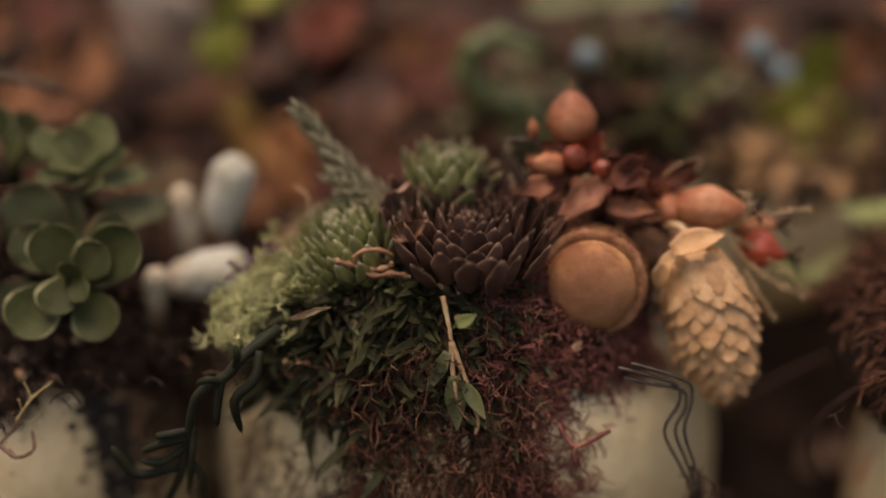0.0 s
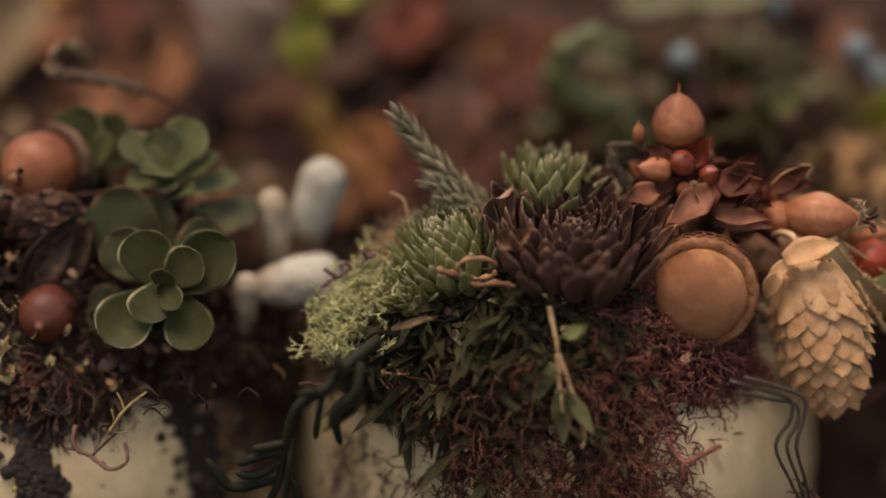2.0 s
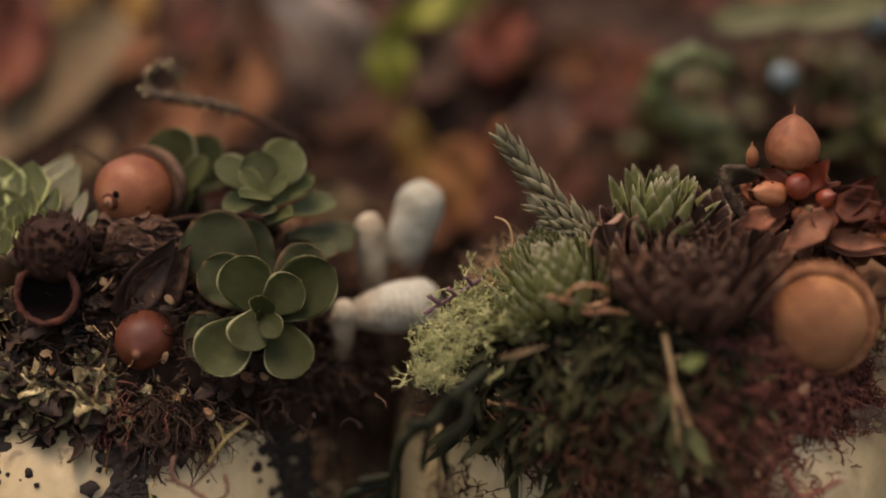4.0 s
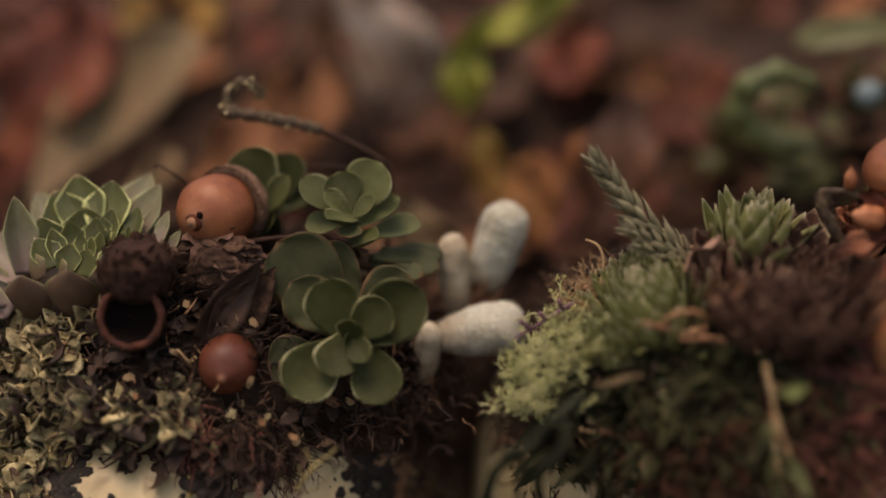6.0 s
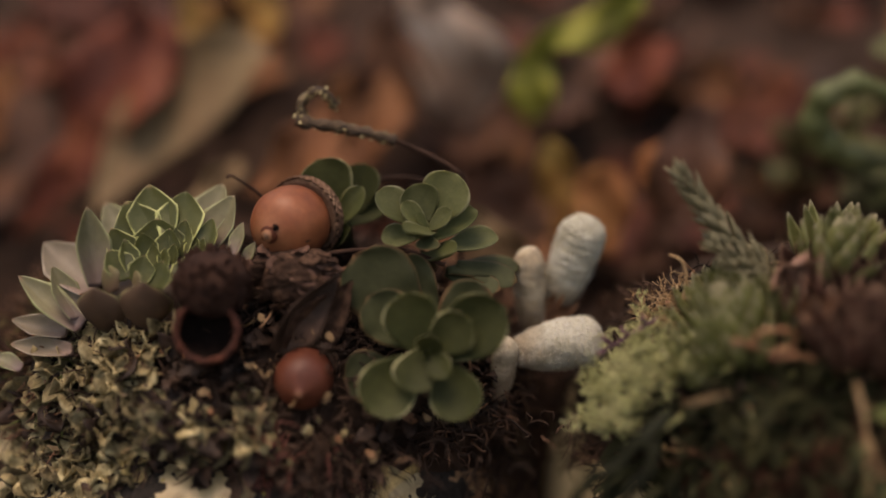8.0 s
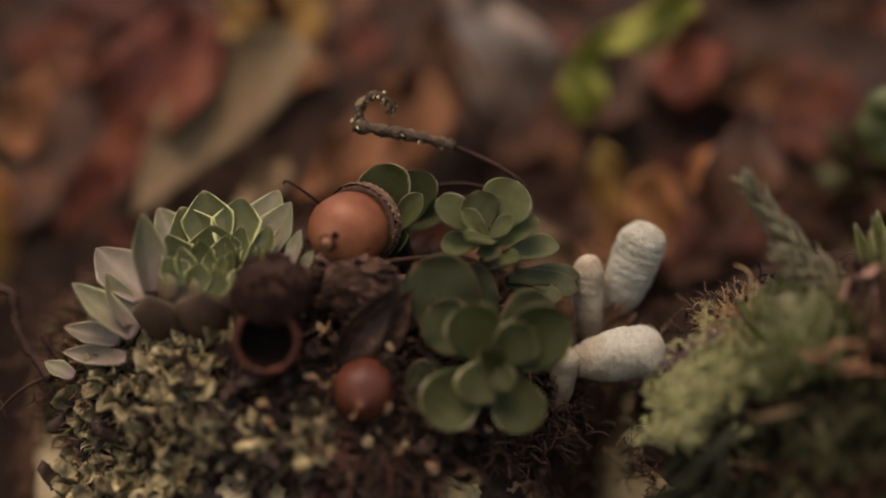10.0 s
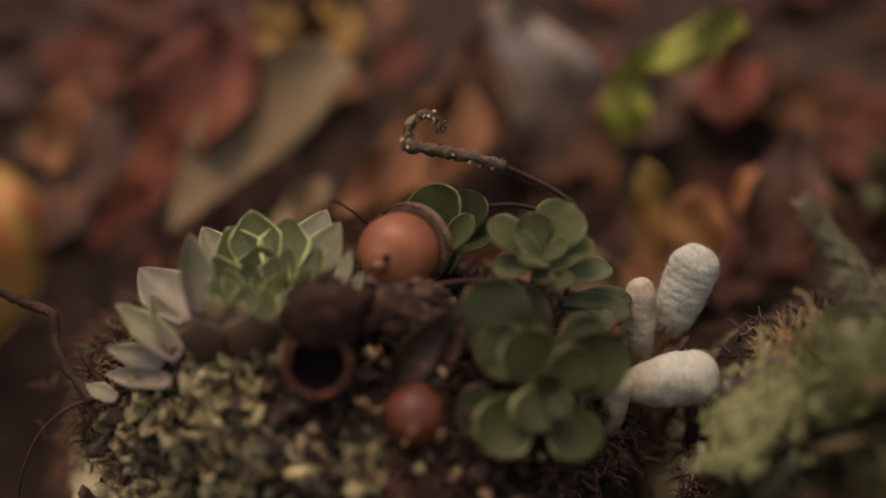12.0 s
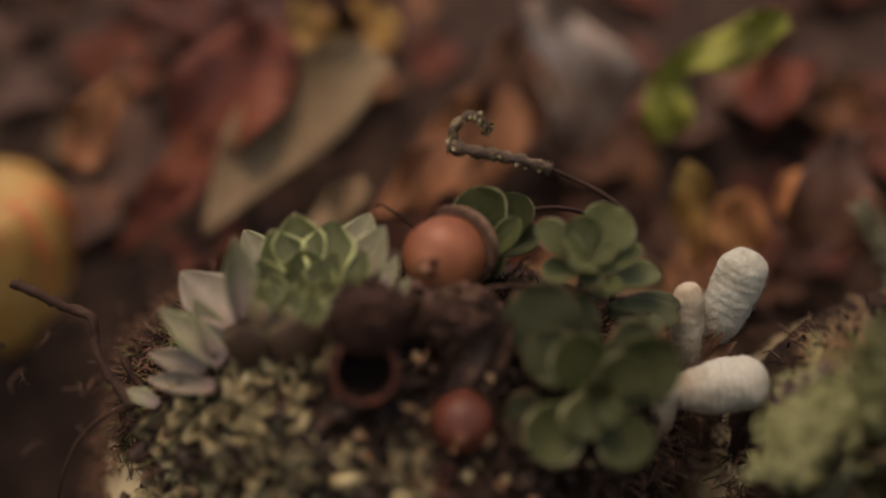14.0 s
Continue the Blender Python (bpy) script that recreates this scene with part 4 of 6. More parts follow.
def capsule_cluster():
    ob = thing("seed_capsule_cluster", "terracotta seed capsules with dark husks and dry leaves", "seed heads", (28, 243, 76))
    body = lambda r, h: lathe([(0.25, 0), (r * 0.62, h * 0.04), (r * 0.9, h * 0.16), (r, h * 0.34), (r * 0.97, h * 0.5), (r * 0.84, h * 0.68), (r * 0.6, h * 0.83), (r * 0.3, h * 0.95), (0.16, h * 1.03), (0.07, h * 1.2)], 48, 7, 0.045, 0.25, 2.0, 0.6)
    for name, p, d, r, h, mat in (("seed_capsule", (-2.4, 3, 12.0), (-0.02, 0.2, 1), 5.1, 10.2, BUD), ("seed_capsule", (-4.2, -1.5, 8.6), (-0.9, -0.25, 0.3), 2.4, 6.6, BUD), ("seed_capsule", (-9.9, 2, 13), (-0.1, 0, 1), 1.2, 4.2, BUD),
                                  ("red_capsule", (-2.3, -2, 9.9), (0.1, -0.5, 0.85), 2.5, 4.2, BUD_RED), ("red_capsule", (2.3, -2, 7.8), (0.5, -0.5, 0.6), 1.9, 3.6, BUD_RED), ("red_capsule", (14, 0, 2.5), (0.2, -0.4, 0.9), 1.6, 3.6, BUD_RED),
                                  ("seed_capsule", (0, -3.4, 6.8), (0.1, -0.8, 0.6), 0.9, 2.0, STRAW), ("seed_capsule", (-1.4, -3, 5), (-0.1, -0.6, 0.7), 1.5, 3.2, BUD), ("seed_capsule", (16, -1, 1.5), (0.1, -0.3, 1), 1.0, 3.4, BUD)):
        part(name, Geo().add(*body(r, h), m=basis(p, Vector((1, 0, 0.01)).cross(Vector(d)), d)), mat, ob)
    for p, t, w, mat, bend in (((3.5, -4.5, 6.5), (-6, -8.5, -0.5), 6.5, HUSK_RED, 0.9), ((4, -5, 2), (14.8, -8, 0.8), 4.4, HUSK_RED, 0.6), ((-7, -4.5, 6.2), (-15, -8, 4.4), 5, HUSK_RED, 0.8), ((-0.5, 0, 9.5), (4.2, 1, 15.2), 5.5, BUD_RED, 0.7), ((-4, -1, 10), (-9, 1, 12.5), 4.5, BUD_DARK, 0.5), ((5, -3.5, 8), (12.5, -4, 6), 7, BUD_DARK, 0.7), ((6, -3, 4), (14, -4, 8), 7, BUD_DARK, 0.7), ((-1, 2, 9.5), (3.4, 2, 14.6), 5, BUD_DARK, 0.6), ((0, 3, 9), (4.6, 4, 13), 4.5, BUD_DARK, 0.4), ((-6, 1, 8), (-4, 2, 13), 4, BUD_DARK, 0.5), ((3, -3, 8.5), (2.5, -5, 1.5), 5.5, BUD_DARK, 0.6),
                               ((3, -3, 4), (-5.5, -7, -1.5), 5, HUSK_RED, 0.5), ((4, -3, 0), (15.5, -5, -2), 4.6, HUSK_RED, 0.3), ((4, -1, 5), (13, -1.5, 10), 7, BUD_DARK, 0.7), ((5, -2, 6), (12, -4, 3), 6.5, BUD_DARK, 0.6), ((3, -1, 3), (10, -4, 0.5), 5, BUD_DARK, 0.4),
                               ((-4, -2, 5), (-12.8, -4, 1), 5, HUSK_RED, 0.5), ((-3, -2, 6.5), (-10.5, -3, 5), 3.6, BUD_DARK, 0.4), ((15.5, 0, 4), (23.5, 1, 8.4), 5, BUD_DARK, 0.5), ((12, -1, 2), (15, -2, 8), 3.5, BUD_DARK, -0.4), ((-4, -3, 2), (-8, -6, -4), 4, HUSK_RED, 0.5),
                               ((8, 0, 6), (13.5, 1, 12), 4, BUD_DARK, 0.5), ((-1, -3, 2), (0, -6, -4), 4.5, HUSK_RED, 0.4), ((9, -2, 2), (16, -4, 2), 4.5, BUD_DARK, 0.5)):
        b, e = Vector(p), Vector(t)
        g = Geo().add(*blade((e - b).length * 1.05, w, 0.4, "long", 0.6, bend, 10, 7, 0.12, 1.3, w), m=basis(b, e - b, (0, -0.7, 0.6)))
        part("husk" if mat in (BUD, BUD_DARK) else "dry_leaf", g, mat, ob)
    part("leaf_rim", Geo().add(*tube(smooth_line([(15.5, -0.6, 5.2), (18, -0.8, 8.2), (21.5, -0.2, 9.4), (23.6, 0.6, 8.8), (22.4, 0, 7)], 4), 0.22, 5)), STRAW, ob, "pale curled leaf rim")
    spiny = Geo()
    line = smooth_line([(-15.6, 1, 13), (-15, 0, 10.5), (-13.5, -1, 7.5), (-11.6, -2, 4.5)], 5)
    spiny.add(*tube(line, 0.95, 7, 0.25))
    rng = random.Random(9)
    for p in line:
        for _ in range(7):
            spiny.add(*tube([p, p + Vector((rng.uniform(-1, 1), rng.uniform(-1, 0.3), rng.uniform(-1, 1))) * 2.1], [0.18, 0.06], 3))
    spiny.add(*tube(smooth_line([(-15.6, 1, 13), (-12.5, 1, 13.2), (-10, 2, 12.2), (-7, 2, 11)], 4), 0.7, 6, 0.25))
    part("bristly_stem", spiny, TWIG, ob)
    part("stem_core", Geo().add(*lathe(round_profile(4.5, 11, n=10), 16, 0, 0, 1.5, 3), m=Matrix.Translation((2, 0, -3))), BUD_DARK, ob)
    for k in range(110):
        x = rng.uniform(-11, 18)
        b = Vector((x, rng.uniform(1, 6), rng.uniform(-6, 10 if abs(x + 1) < 7 else 5.5)))
        d = Vector((rng.uniform(-1, 1), rng.uniform(-1, 0.2), rng.uniform(-0.5, 1))).normalized()
        mat = rng.choice((BUD_DARK, BUD_DARK, HUSK_RED, BUD_DARK))
        part("husk", Geo().add(*blade(rng.uniform(5, 9.5), rng.uniform(3.2, 5.8), 0.4, "long", 0.6, rng.uniform(-0.4, 0.9), 7, 5, 0.12, 1.3, k), m=basis(b, d, (rng.uniform(-0.5, 0.5), -0.7, 0.6))), mat, ob)
    return ob


capsule_cluster()


def acorn(label, at, axis, r, length, mat, cap=0.45, cap_r=1.08, cap_mat=None, hole=None, knob=0.6, lip=0.0):
    """Nut with its point along the axis, and a scaly cap behind it."""
    ob = thing("acorn", label, "acorn", at, "acorns")
    a, right, up = frame_of(axis)
    m = basis((0, 0, 0), right, a)
    prof = [(0.2, -length * 0.5)]
    for i in range(1, 15):
        t = i / 15
        prof.append((r * (1 - abs(2 * t - 1) ** 2.5) ** 0.5, -length * 0.5 + length * 0.98 * t))
    if knob > 0.2:
        prof += [(r * 0.22, length * 0.475), (r * 0.16, length * 0.5), (r * 0.12, length * 0.53)]
    prof.append((0.05, prof[-1][1] + 0.1))
    part("nut", Geo().add(*lathe(prof, 40, 0, 0, 0.15, 4), m=m), mat, ob)
    if knob > 0.2:
        part("tip_ring", Geo().add(*lathe([(r * 0.3 * knob, 0), (r * 0.27 * knob, r * 0.05), (r * 0.16 * knob, r * 0.085), (0.05, r * 0.09)], 20, 0, 0, 0.25, 1), m=m @ Matrix.Translation((0, 0, length * 0.462))), BUD_DARK, ob)
        part("tip_scar", Geo().add(*lathe(round_profile(r * 0.13 * knob, r * 0.17 * knob, n=8), 14, 0, 0, 0.25, 1), m=m @ Matrix.Translation((0, 0, length * 0.475))), ACORN_CAP, ob)
    if hole:
        h = Vector(hole) * r
        z = max(0.0, 1 - (h.length / r) ** 2) ** 0.4 * length * 0.485 - r * 0.04
        # a near-black bead paints the hole's inner shade onto the shell
        part("worm_hole", Geo().add(*lathe(round_profile(r * 0.1, r * 0.1, n=8), 12), m=m @ Matrix.Translation((h.x, h.y, z))), HOLLOW_SHADE, ob)
    if cap:
        g = Geo()
        lo, hi = -length * 0.56, -length * 0.5 + length * cap
        shell = [(0.3, lo - 0.6), (r * 0.6 * cap_r, lo + 0.2), (r * 0.9 * cap_r, lo + length * 0.12), (r * cap_r, lo + length * 0.26), (r * cap_r * 1.03, hi - 0.6), (r * cap_r * 1.0, hi), (r * 0.93, hi - 0.3)]
        if lip:
            shell[-2:] = [(r * cap_r * 1.05, hi + 0.3 * lip), (r * cap_r * 1.01, hi + 0.8 * lip), (r * cap_r * 0.95, hi + lip), (r * 0.97, hi + 0.6 * lip), (r * 0.9, hi - 0.3)]
        g.add(*lathe(shell, 60, 0, 0, 0.3, 0.9), m=m)
        cup = part("cap", g, cap_mat or ACORN_CAP, ob)
        sc = Geo()
        for row in range(6):
            t = row / 5
            z, rr = lo + 0.4 + (hi - lo - 0.9) * t, r * cap_r * (0.72 + 0.32 * math.sin(min(1, t * 1.3 + 0.15) * 1.57))
            for j in range(34):
                az = 6.28318 * (j + 0.5 * (row % 2)) / 34
                o = Vector((math.cos(az), math.sin(az), 0))
                sc.add(*blade(1.5, 1.2, 0.4, "point", 0.0, 0.2, 3, 2), m=m @ basis(o * rr + Vector((0, 0, z - 0.6)), Vector((0, 0, 1)) + o * 0.12, o))
        part("scale_cover", sc, cap_mat or ACORN_CAP, cup, kind="stuff")
    return ob


acorn("tan acorn in its scaly cap, facing outward", (28.7, 225.5, 67.3), (-0.15, -0.95, 0.25), 8.9, 15.5, ACORN_TAN, 0.5, 1.17, CAP_TAN, knob=0.12, lip=1.2)
acorn("glossy red-brown acorn lying in its cap", (-98.6, 243.2, 84.2), (-0.42, -0.9, 0.16), 7.0, 14.6, ACORN, 0.2, 1.02, hole=(-0.26, 0.2), knob=0.85)
acorn("dark red acorn wedged between bark and sedum", (-94.6, 223.2, 63.9), (0.0, -0.97, 0.12), 5.3, 12.0, ACORN_DARK, 0.25, 1.05)


def hop_cone():
    ob = thing("hop_cone", "straw-coloured dry hop cone of overlapping papery bracts", "hop cone", (52.5, 227, 59.5))
    axis = Vector((0.28, -0.28, -0.92)).normalized()
    me = leaf10(HOP, 8.6, 0.22, "point", -0.35, -0.05, 10, 8, 0.06, 0.03)
    side = axis.orthogonal().normalized()
    part("core", Geo().add(*lathe(round_profile(7.4, 26, n=14), 20), m=basis(-axis * 13, side, axis)), HOP, ob)
    rng = random.Random(6)
    n = 150
    for k in range(n):
        q = k / n
        t = -13.5 + 26 * q
        rad = 8.6 * math.sqrt(max(0.05, 1 - ((t + 1.0) / 15.5) ** 2))
        o = side.copy()
        o.rotate(Matrix.Rotation(k * 2.39996, 3, axis))
        d = axis * 0.95 + o * (0.46 - 0.34 * q) + Vector((rng.uniform(-1, 1), rng.uniform(-1, 1), 0)) * 0.1
        s = (0.72 - 0.27 * abs(q - 0.4)) * rng.uniform(0.88, 1.12)
        part("bract", me, None, ob, m=basis(axis * t + o * (rad * 0.88), d, o, s, True))
    o = Vector((52.5, 227, 59.5))
    for b, t, w in (((44, 226, 74), (54, 227, 79), 5.5), ((43, 225, 72), (40.5, 224.5, 66), 3.5), ((46, 226, 74), (40, 226, 70), 3.0)):
        d = Vector(t) - Vector(b)
        part("upper_bract", Geo().add(*blade(d.length, w, 0.35, "long", 0.5, -0.5, 8, 6, 0.04), m=basis(Vector(b) - o, d, (0, -0.5, 0.85))), HOP, ob)
    part("stalk", Geo().add(*tube(smooth_line([-axis * 13, -axis * 17 + Vector((-1, 2, 0)), -axis * 19 + Vector((-3, 6, -4))]), 0.7, 6)), STRAW, ob)


hop_cone()


def rose_hip(label, at, axis, r, length, mat):
    ob = thing("rose_hip", label, "rose hip", at, "rose hips")
    a, right, up = frame_of(axis)
    m = basis((0, 0, 0), right, a)
    prof = [(0.3, -length / 2)] + [(r * math.sin(math.pi * (i / 13) ** 0.95) ** 0.7, -length / 2 + length * i / 13) for i in range(1, 12)] + [(r * 0.32, length * 0.47), (r * 0.22, length * 0.55), (0.1, length * 0.58)]
    part("fruit", Geo().add(*lathe(prof, 32, 8, 0.05, 0.35, 3), m=m), mat, ob)
    rng = random.Random(int(r * 10))
    for k in range(5):
        o = right * math.cos(k * 1.257) + up * math.sin(k * 1.257)
        p = a * length * 0.5
        line = smooth_line([p, p + a * 2 + o * 0.8, p + a * 3.2 + o * (1.5 + rng.random()), p + a * 3.4 + o * 2.8], 3)
        part("sepal", Geo().add(*tube(line, [0.42 - 0.025 * i for i in range(len(line))], 4, 0.2)), TWIG_FINE, ob)


rose_hip("dull orange-red rose hip beside the hop cone", (52.5, 238, 77), (1, -0.2, 0.02), 4.6, 14.5, HIP)
rose_hip("bright red rose hip behind the dry sprays", (63.6, 236.5, 68.4), (0.97, -0.2, -0.12), 3.7, 9, HIP_RED)
rose_hip("dull red rose hip half hidden in the cluster", (62, 241, 71.5), (0.9, -0.2, 0.1), 3.6, 9, HIP)
rose_hip("dull red rose hip half hidden in the cluster", (45.5, 240, 75.5), (0.8, -0.3, 0.3), 3.4, 8, BUD)


def dry_spray():
    rng = random.Random(12)
    for k, (a, b, c) in enumerate((((55, 236, 74), (63, 235, 77), (72, 236, 78)), ((57, 235, 73), (66, 233, 67), (73, 232, 61)), ((56, 235, 72), (63, 231, 66), (71, 229, 62)), ((57, 236, 73), (60, 235, 79), (58, 235, 82)), ((60, 232, 66), (64, 229, 60), (66, 229, 57)))):
        g = Geo()
        line = smooth_line([a, b, c], 8)
        g.add(*tube(line, [0.35 - 0.012 * i for i in range(len(line))], 5))
        for i, p in enumerate(line[3:]):
            for _ in range(5):
                g.add(*tube([p, p + Vector((rng.uniform(-1, 1), rng.uniform(-1, 1), rng.uniform(-1, 1))) * 1.1], [0.2, 0.1], 3))
        single("dry_grass_spray", g, STRAW, "fine straw-coloured grass spray beside the hop cone", "grass", group="dry sprays")


dry_spray()


def trailing_succulent():
    """A hanging stem with a few thick, curved, finger-like leaves."""
    o = Vector((-33, 213, 63))
    ob = thing("trailing_succulent", "dark green fleshy stem trailing down between the pumpkins", "succulent", o)
    stem = smooth_line([Vector(p) - o for p in ((-31, 216, 63), (-37, 210, 61), (-40, 208, 58), (-45, 207, 55), (-47, 207, 51), (-48.5, 207, 44), (-50.5, 207, 36), (-54, 208, 28))], 4)
    part("stem", Geo().add(*tube(stem, [1.15 - 0.014 * i for i in range(len(stem))], 8, 0.08)), TRAIL, ob)
    for r, pts in ((1.5, ((-34, 210, 62), (-35, 207, 57.5), (-38.8, 206, 53.5), (-38, 206, 46))), (1.3, ((-49, 207, 42), (-54, 206, 39), (-58, 206, 39.5))), (1.5, ((-51, 207, 37), (-58.5, 206, 36), (-61.4, 206, 39.4), (-63, 206, 42.8))),
                   (1.2, ((-48, 207, 46), (-52.3, 206, 45.6), (-54.5, 206, 45.2))), (1.3, ((-48.5, 207, 44), (-54.5, 206, 43), (-57.4, 206, 41.4))), (1.0, ((-41, 207, 57), (-42.2, 206, 51), (-42.6, 206, 47.5))),
                   (1.0, ((-47, 207, 47), (-48, 206, 40), (-49.6, 206, 31))), (1.1, ((-38.5, 208, 60), (-37.5, 206, 63.5), (-37.8, 206, 66))), (1.1, ((-41, 207, 57), (-43, 206, 58.3), (-45.5, 206, 57.5))), (1.2, ((-49, 207, 40), (-46.5, 206, 35), (-47.4, 206, 30)))):
        line = smooth_line([Vector(p) - o for p in pts], 4)
        n = len(line)
        part("leaf", Geo().add(*tube(line, [max(0.12, 0.66 * r * (0.55 + 0.5 * math.sin(1.9 * k / (n - 1) + 0.5)) * (1 - (k / (n - 1)) ** 6) ** 0.5) for k in range(n)], 9)), TRAIL, ob)


trailing_succulent()


def wire_loops():
    g = Geo()
    for dx, dz in ((0, 0), (1.3, -1.0), (2.4, 0.4)):
        line = smooth_line([(33 + dx, 211, 57.5 + dz * 2.4), (39.5 + dx, 211, 55.5 + dz * 2), (44.5 + dx, 211.5, 53 + dz * 1.2), (45 + dx, 210.5, 49.5 + dz), (42.4 + dx * 1.6, 208.5, 44.5), (45.8 + dx * 1.2, 208, 37), (49 + dx * 0.6, 208, 30), (50.5, 208, 20)], 4)
        g.add(*tube(line, 0.36, 6, 0.12))
    single("wire_loop", g, WIRE, "dark thin wire loops bent down the pumpkin's side", "wire")
    g = Geo()
    rng = random.Random(2)
    for _ in range(60):
        pts, rad = strand(rng, (49.5 + rng.uniform(-1.5, 2), 208.5 + rng.uniform(-1, 1), 25 + rng.uniform(-4, 11)), (rng.uniform(-1, 1), -0.4, rng.uniform(-1, 1)), 4, 0.22, 0.7, 5, 0.3)
        g.add(*tube(pts, rad, 3))
    single("moss_wisp", g, MOSS_DARK, "wisp of dark fibres caught in the wire", "moss", kind="stuff")
    g = Geo()
    line = smooth_line([(22, 209, 46), (25, 206.5, 42.5), (28, 206, 44), (31.5, 205.5, 47)], 4)
    g.add(*tube(line, 0.45, 6, 0.3))
    g.add(*tube(smooth_line([(25.5, 206.3, 42.7), (25, 205.5, 41), (25.4, 205, 39.5)], 3), 0.4, 6, 0.3))
    single("hanging_twig", g, MOSS_RED, "short reddish twig poking out of the moss", "twig")


wire_loops()


def twig(label, pts, r0, r1, mat=None, rough=0.15, side=(), steps=5, name="twig", leaf=None):
    g = Geo()
    line = smooth_line(pts, steps)
    n = len(line)
    g.add(*tube(line, [r0 + (r1 - r0) * i / n for i in range(n)], 7, rough, n))
    for s in side:
        l2 = smooth_line(s, 3)
        g.add(*tube(l2, [r1 * 0.9] * len(l2), 5, rough))
    return single(name, g, mat or TWIG_FINE, label, "twig", group="twigs")


twig("dark bare twig leaning out behind the hop cone", [(56, 236, 52), (60, 240, 27), (74, 243, 33), (86, 245, 38), (97, 246, 43)], 0.5, 0.8, side=([(86, 245, 38), (90, 241, 30), (88, 236, 20)],))
twig("thin dark twig beside the striped pumpkin", [(90, 224, 50), (83, 222, 45), (76, 221, 38), (74.5, 220, 30), (78, 219, 24)], 0.5, 0.35)
for b, t, w in (((78, 262, 44), (98, 266, 55), 5), ((72, 264, 50), (84, 262, 45), 4), ((92, 268, 60), (112, 268, 62), 6), ((88, 266, 62), (104, 264, 57), 5), ((74, 262, 54), (80, 262, 46), 4)):
    tagged(bent_leaf("narrow fresh green leaf behind the hop cone", FRESH, b, t, w * 0.7, 0.4, "long", (0, -0.6, 0.8), 0.3, 0, "green_leaf", 0.5), group="green leaves")
moss("dark red-brown moss hanging over the striped pumpkin", MOSS_RUST, MOUND_C, (83, 128), (196, 262), 1500, 9, 0.3, 0.65, 0.35, (-0.6, -0.2, -0.1), 21, 1)

# ---- the planting on the stained pumpkin ----
def lichen_crust(label, mat, xs, ys, n, seed, m=MOUND_B):
    """Ruffled, deeply lobed lichen plates standing off the moss."""
    rng = random.Random(seed)
    ob = thing("leafy_lichen", label, "lichen", (-128, 210, 60))
    for k in range(n):
        p, nrm = scatter(rng, m, xs, ys, -0.8)
        if (abs(p.x + 111) < 9 and p.y > 219) or (p.x > -114 and rng.random() < 0.15) or (p.x > -102 and (p.y > 218 or rng.random() < 0.85)):
            continue
        size = rng.uniform(4.5, 11.5)
        rings, segs, lobes, ph = 4, 28, rng.choice((4, 5, 6)), rng.uniform(0, 6)
        top, uv = [], []
        for i in range(rings + 1):
            for j in range(segs):
                a, q = 6.28318 * j / segs, i / rings
                r = size / 2 * (1 - 0.42 * (0.5 + 0.5 * math.cos(a * lobes + ph)) ** 2 + 0.2 * math.sin(a * 2 + ph)) * (1 + rng.uniform(-0.05, 0.05))
                x, y = r * q * math.cos(a), r * q * math.sin(a)
                z = 0.16 * size * q ** 3 * math.sin(a * lobes + 2 * ph) + 0.12 * size * q * q + 0.1 * size * noise.noise(Vector((x, y, k)) * 0.8)
                top.append((x, y, z))
                uv.append((j / segs, q))
        m0 = len(top)
        faces = []
        for i in range(rings):
            for j in range(segs):
                a, b = i * segs + j, i * segs + (j + 1) % segs
                faces += [(a, a + segs, b + segs, b), (m0 + b, m0 + b + segs, m0 + a + segs, m0 + a)]
        for j in range(segs):
            a, b = rings * segs + j, rings * segs + (j + 1) % segs
            faces.append((a, m0 + a, m0 + b, b))
        tilt = nrm + Vector((rng.uniform(-0.6, 0.6), rng.uniform(-0.7, 0.3), rng.uniform(-0.2, 0.6)))
        g = Geo().add(top + [(x, y, z - 0.3) for x, y, z in top], faces, uv + uv)
        part("lichen_plate", g, mat if rng.random() < 0.74 else WET_LEAF, ob, m=basis(p - Vector((-128, 210, 60)), (rng.uniform(-1, 1), rng.uniform(-1, 1), 0.1), tilt, 1.0, True))
    return ob


moss("dark wet moss bed on the stained pumpkin", MOSS_DARK, MOUND_B, (-158, -54), (213.5, 256), 2300, 5.5, 0.3, 0.6, 0.1, seed=31)
# these fibres take the dark moss colour to deepen the shade below the sedum
moss("dark fibres over the stained pumpkin's front", MOSS_DARK, MOUND_B, (-94, -62), (213.5, 218), 260, 8.5, 0.24, 0.65, 0.35, (0, -0.4, -0.4), 32, 1)
moss("brown wiry moss below the white pods", MOSS_BROWN, MOUND_B, (-72, -52), (222, 262), 240, 7, 0.28, 0.7, 0.2, (0.5, -0.2, 0), 33, 1)
moss("rusty brown moss at the pumpkin's edge", MOSS_BROWN, MOUND_B, (-161, -138), (222, 262), 900, 6, 0.28, 0.7, 0.2, (-0.5, -0.3, -0.2), 34, 1)
moss("olive moss tufts at the arrangement's edge", MOSS_GREEN, MOUND_B, (-160, -136), (222, 258), 330, 5, 0.3, 0.6, 0.3, (-0.5, -0.2, 0.1), 35, 1)
SKIN_B = (prof_b, (-110, 260, -45), 0.95)
moss("dark wiry moss hanging between the pumpkins", MOSS_DARK, SKIN_B, (-0.55, 0.6), (16, 57), 900, 8, 0.26, 0.8, 0.25, (0.3, -0.2, -0.2), 45, 1)
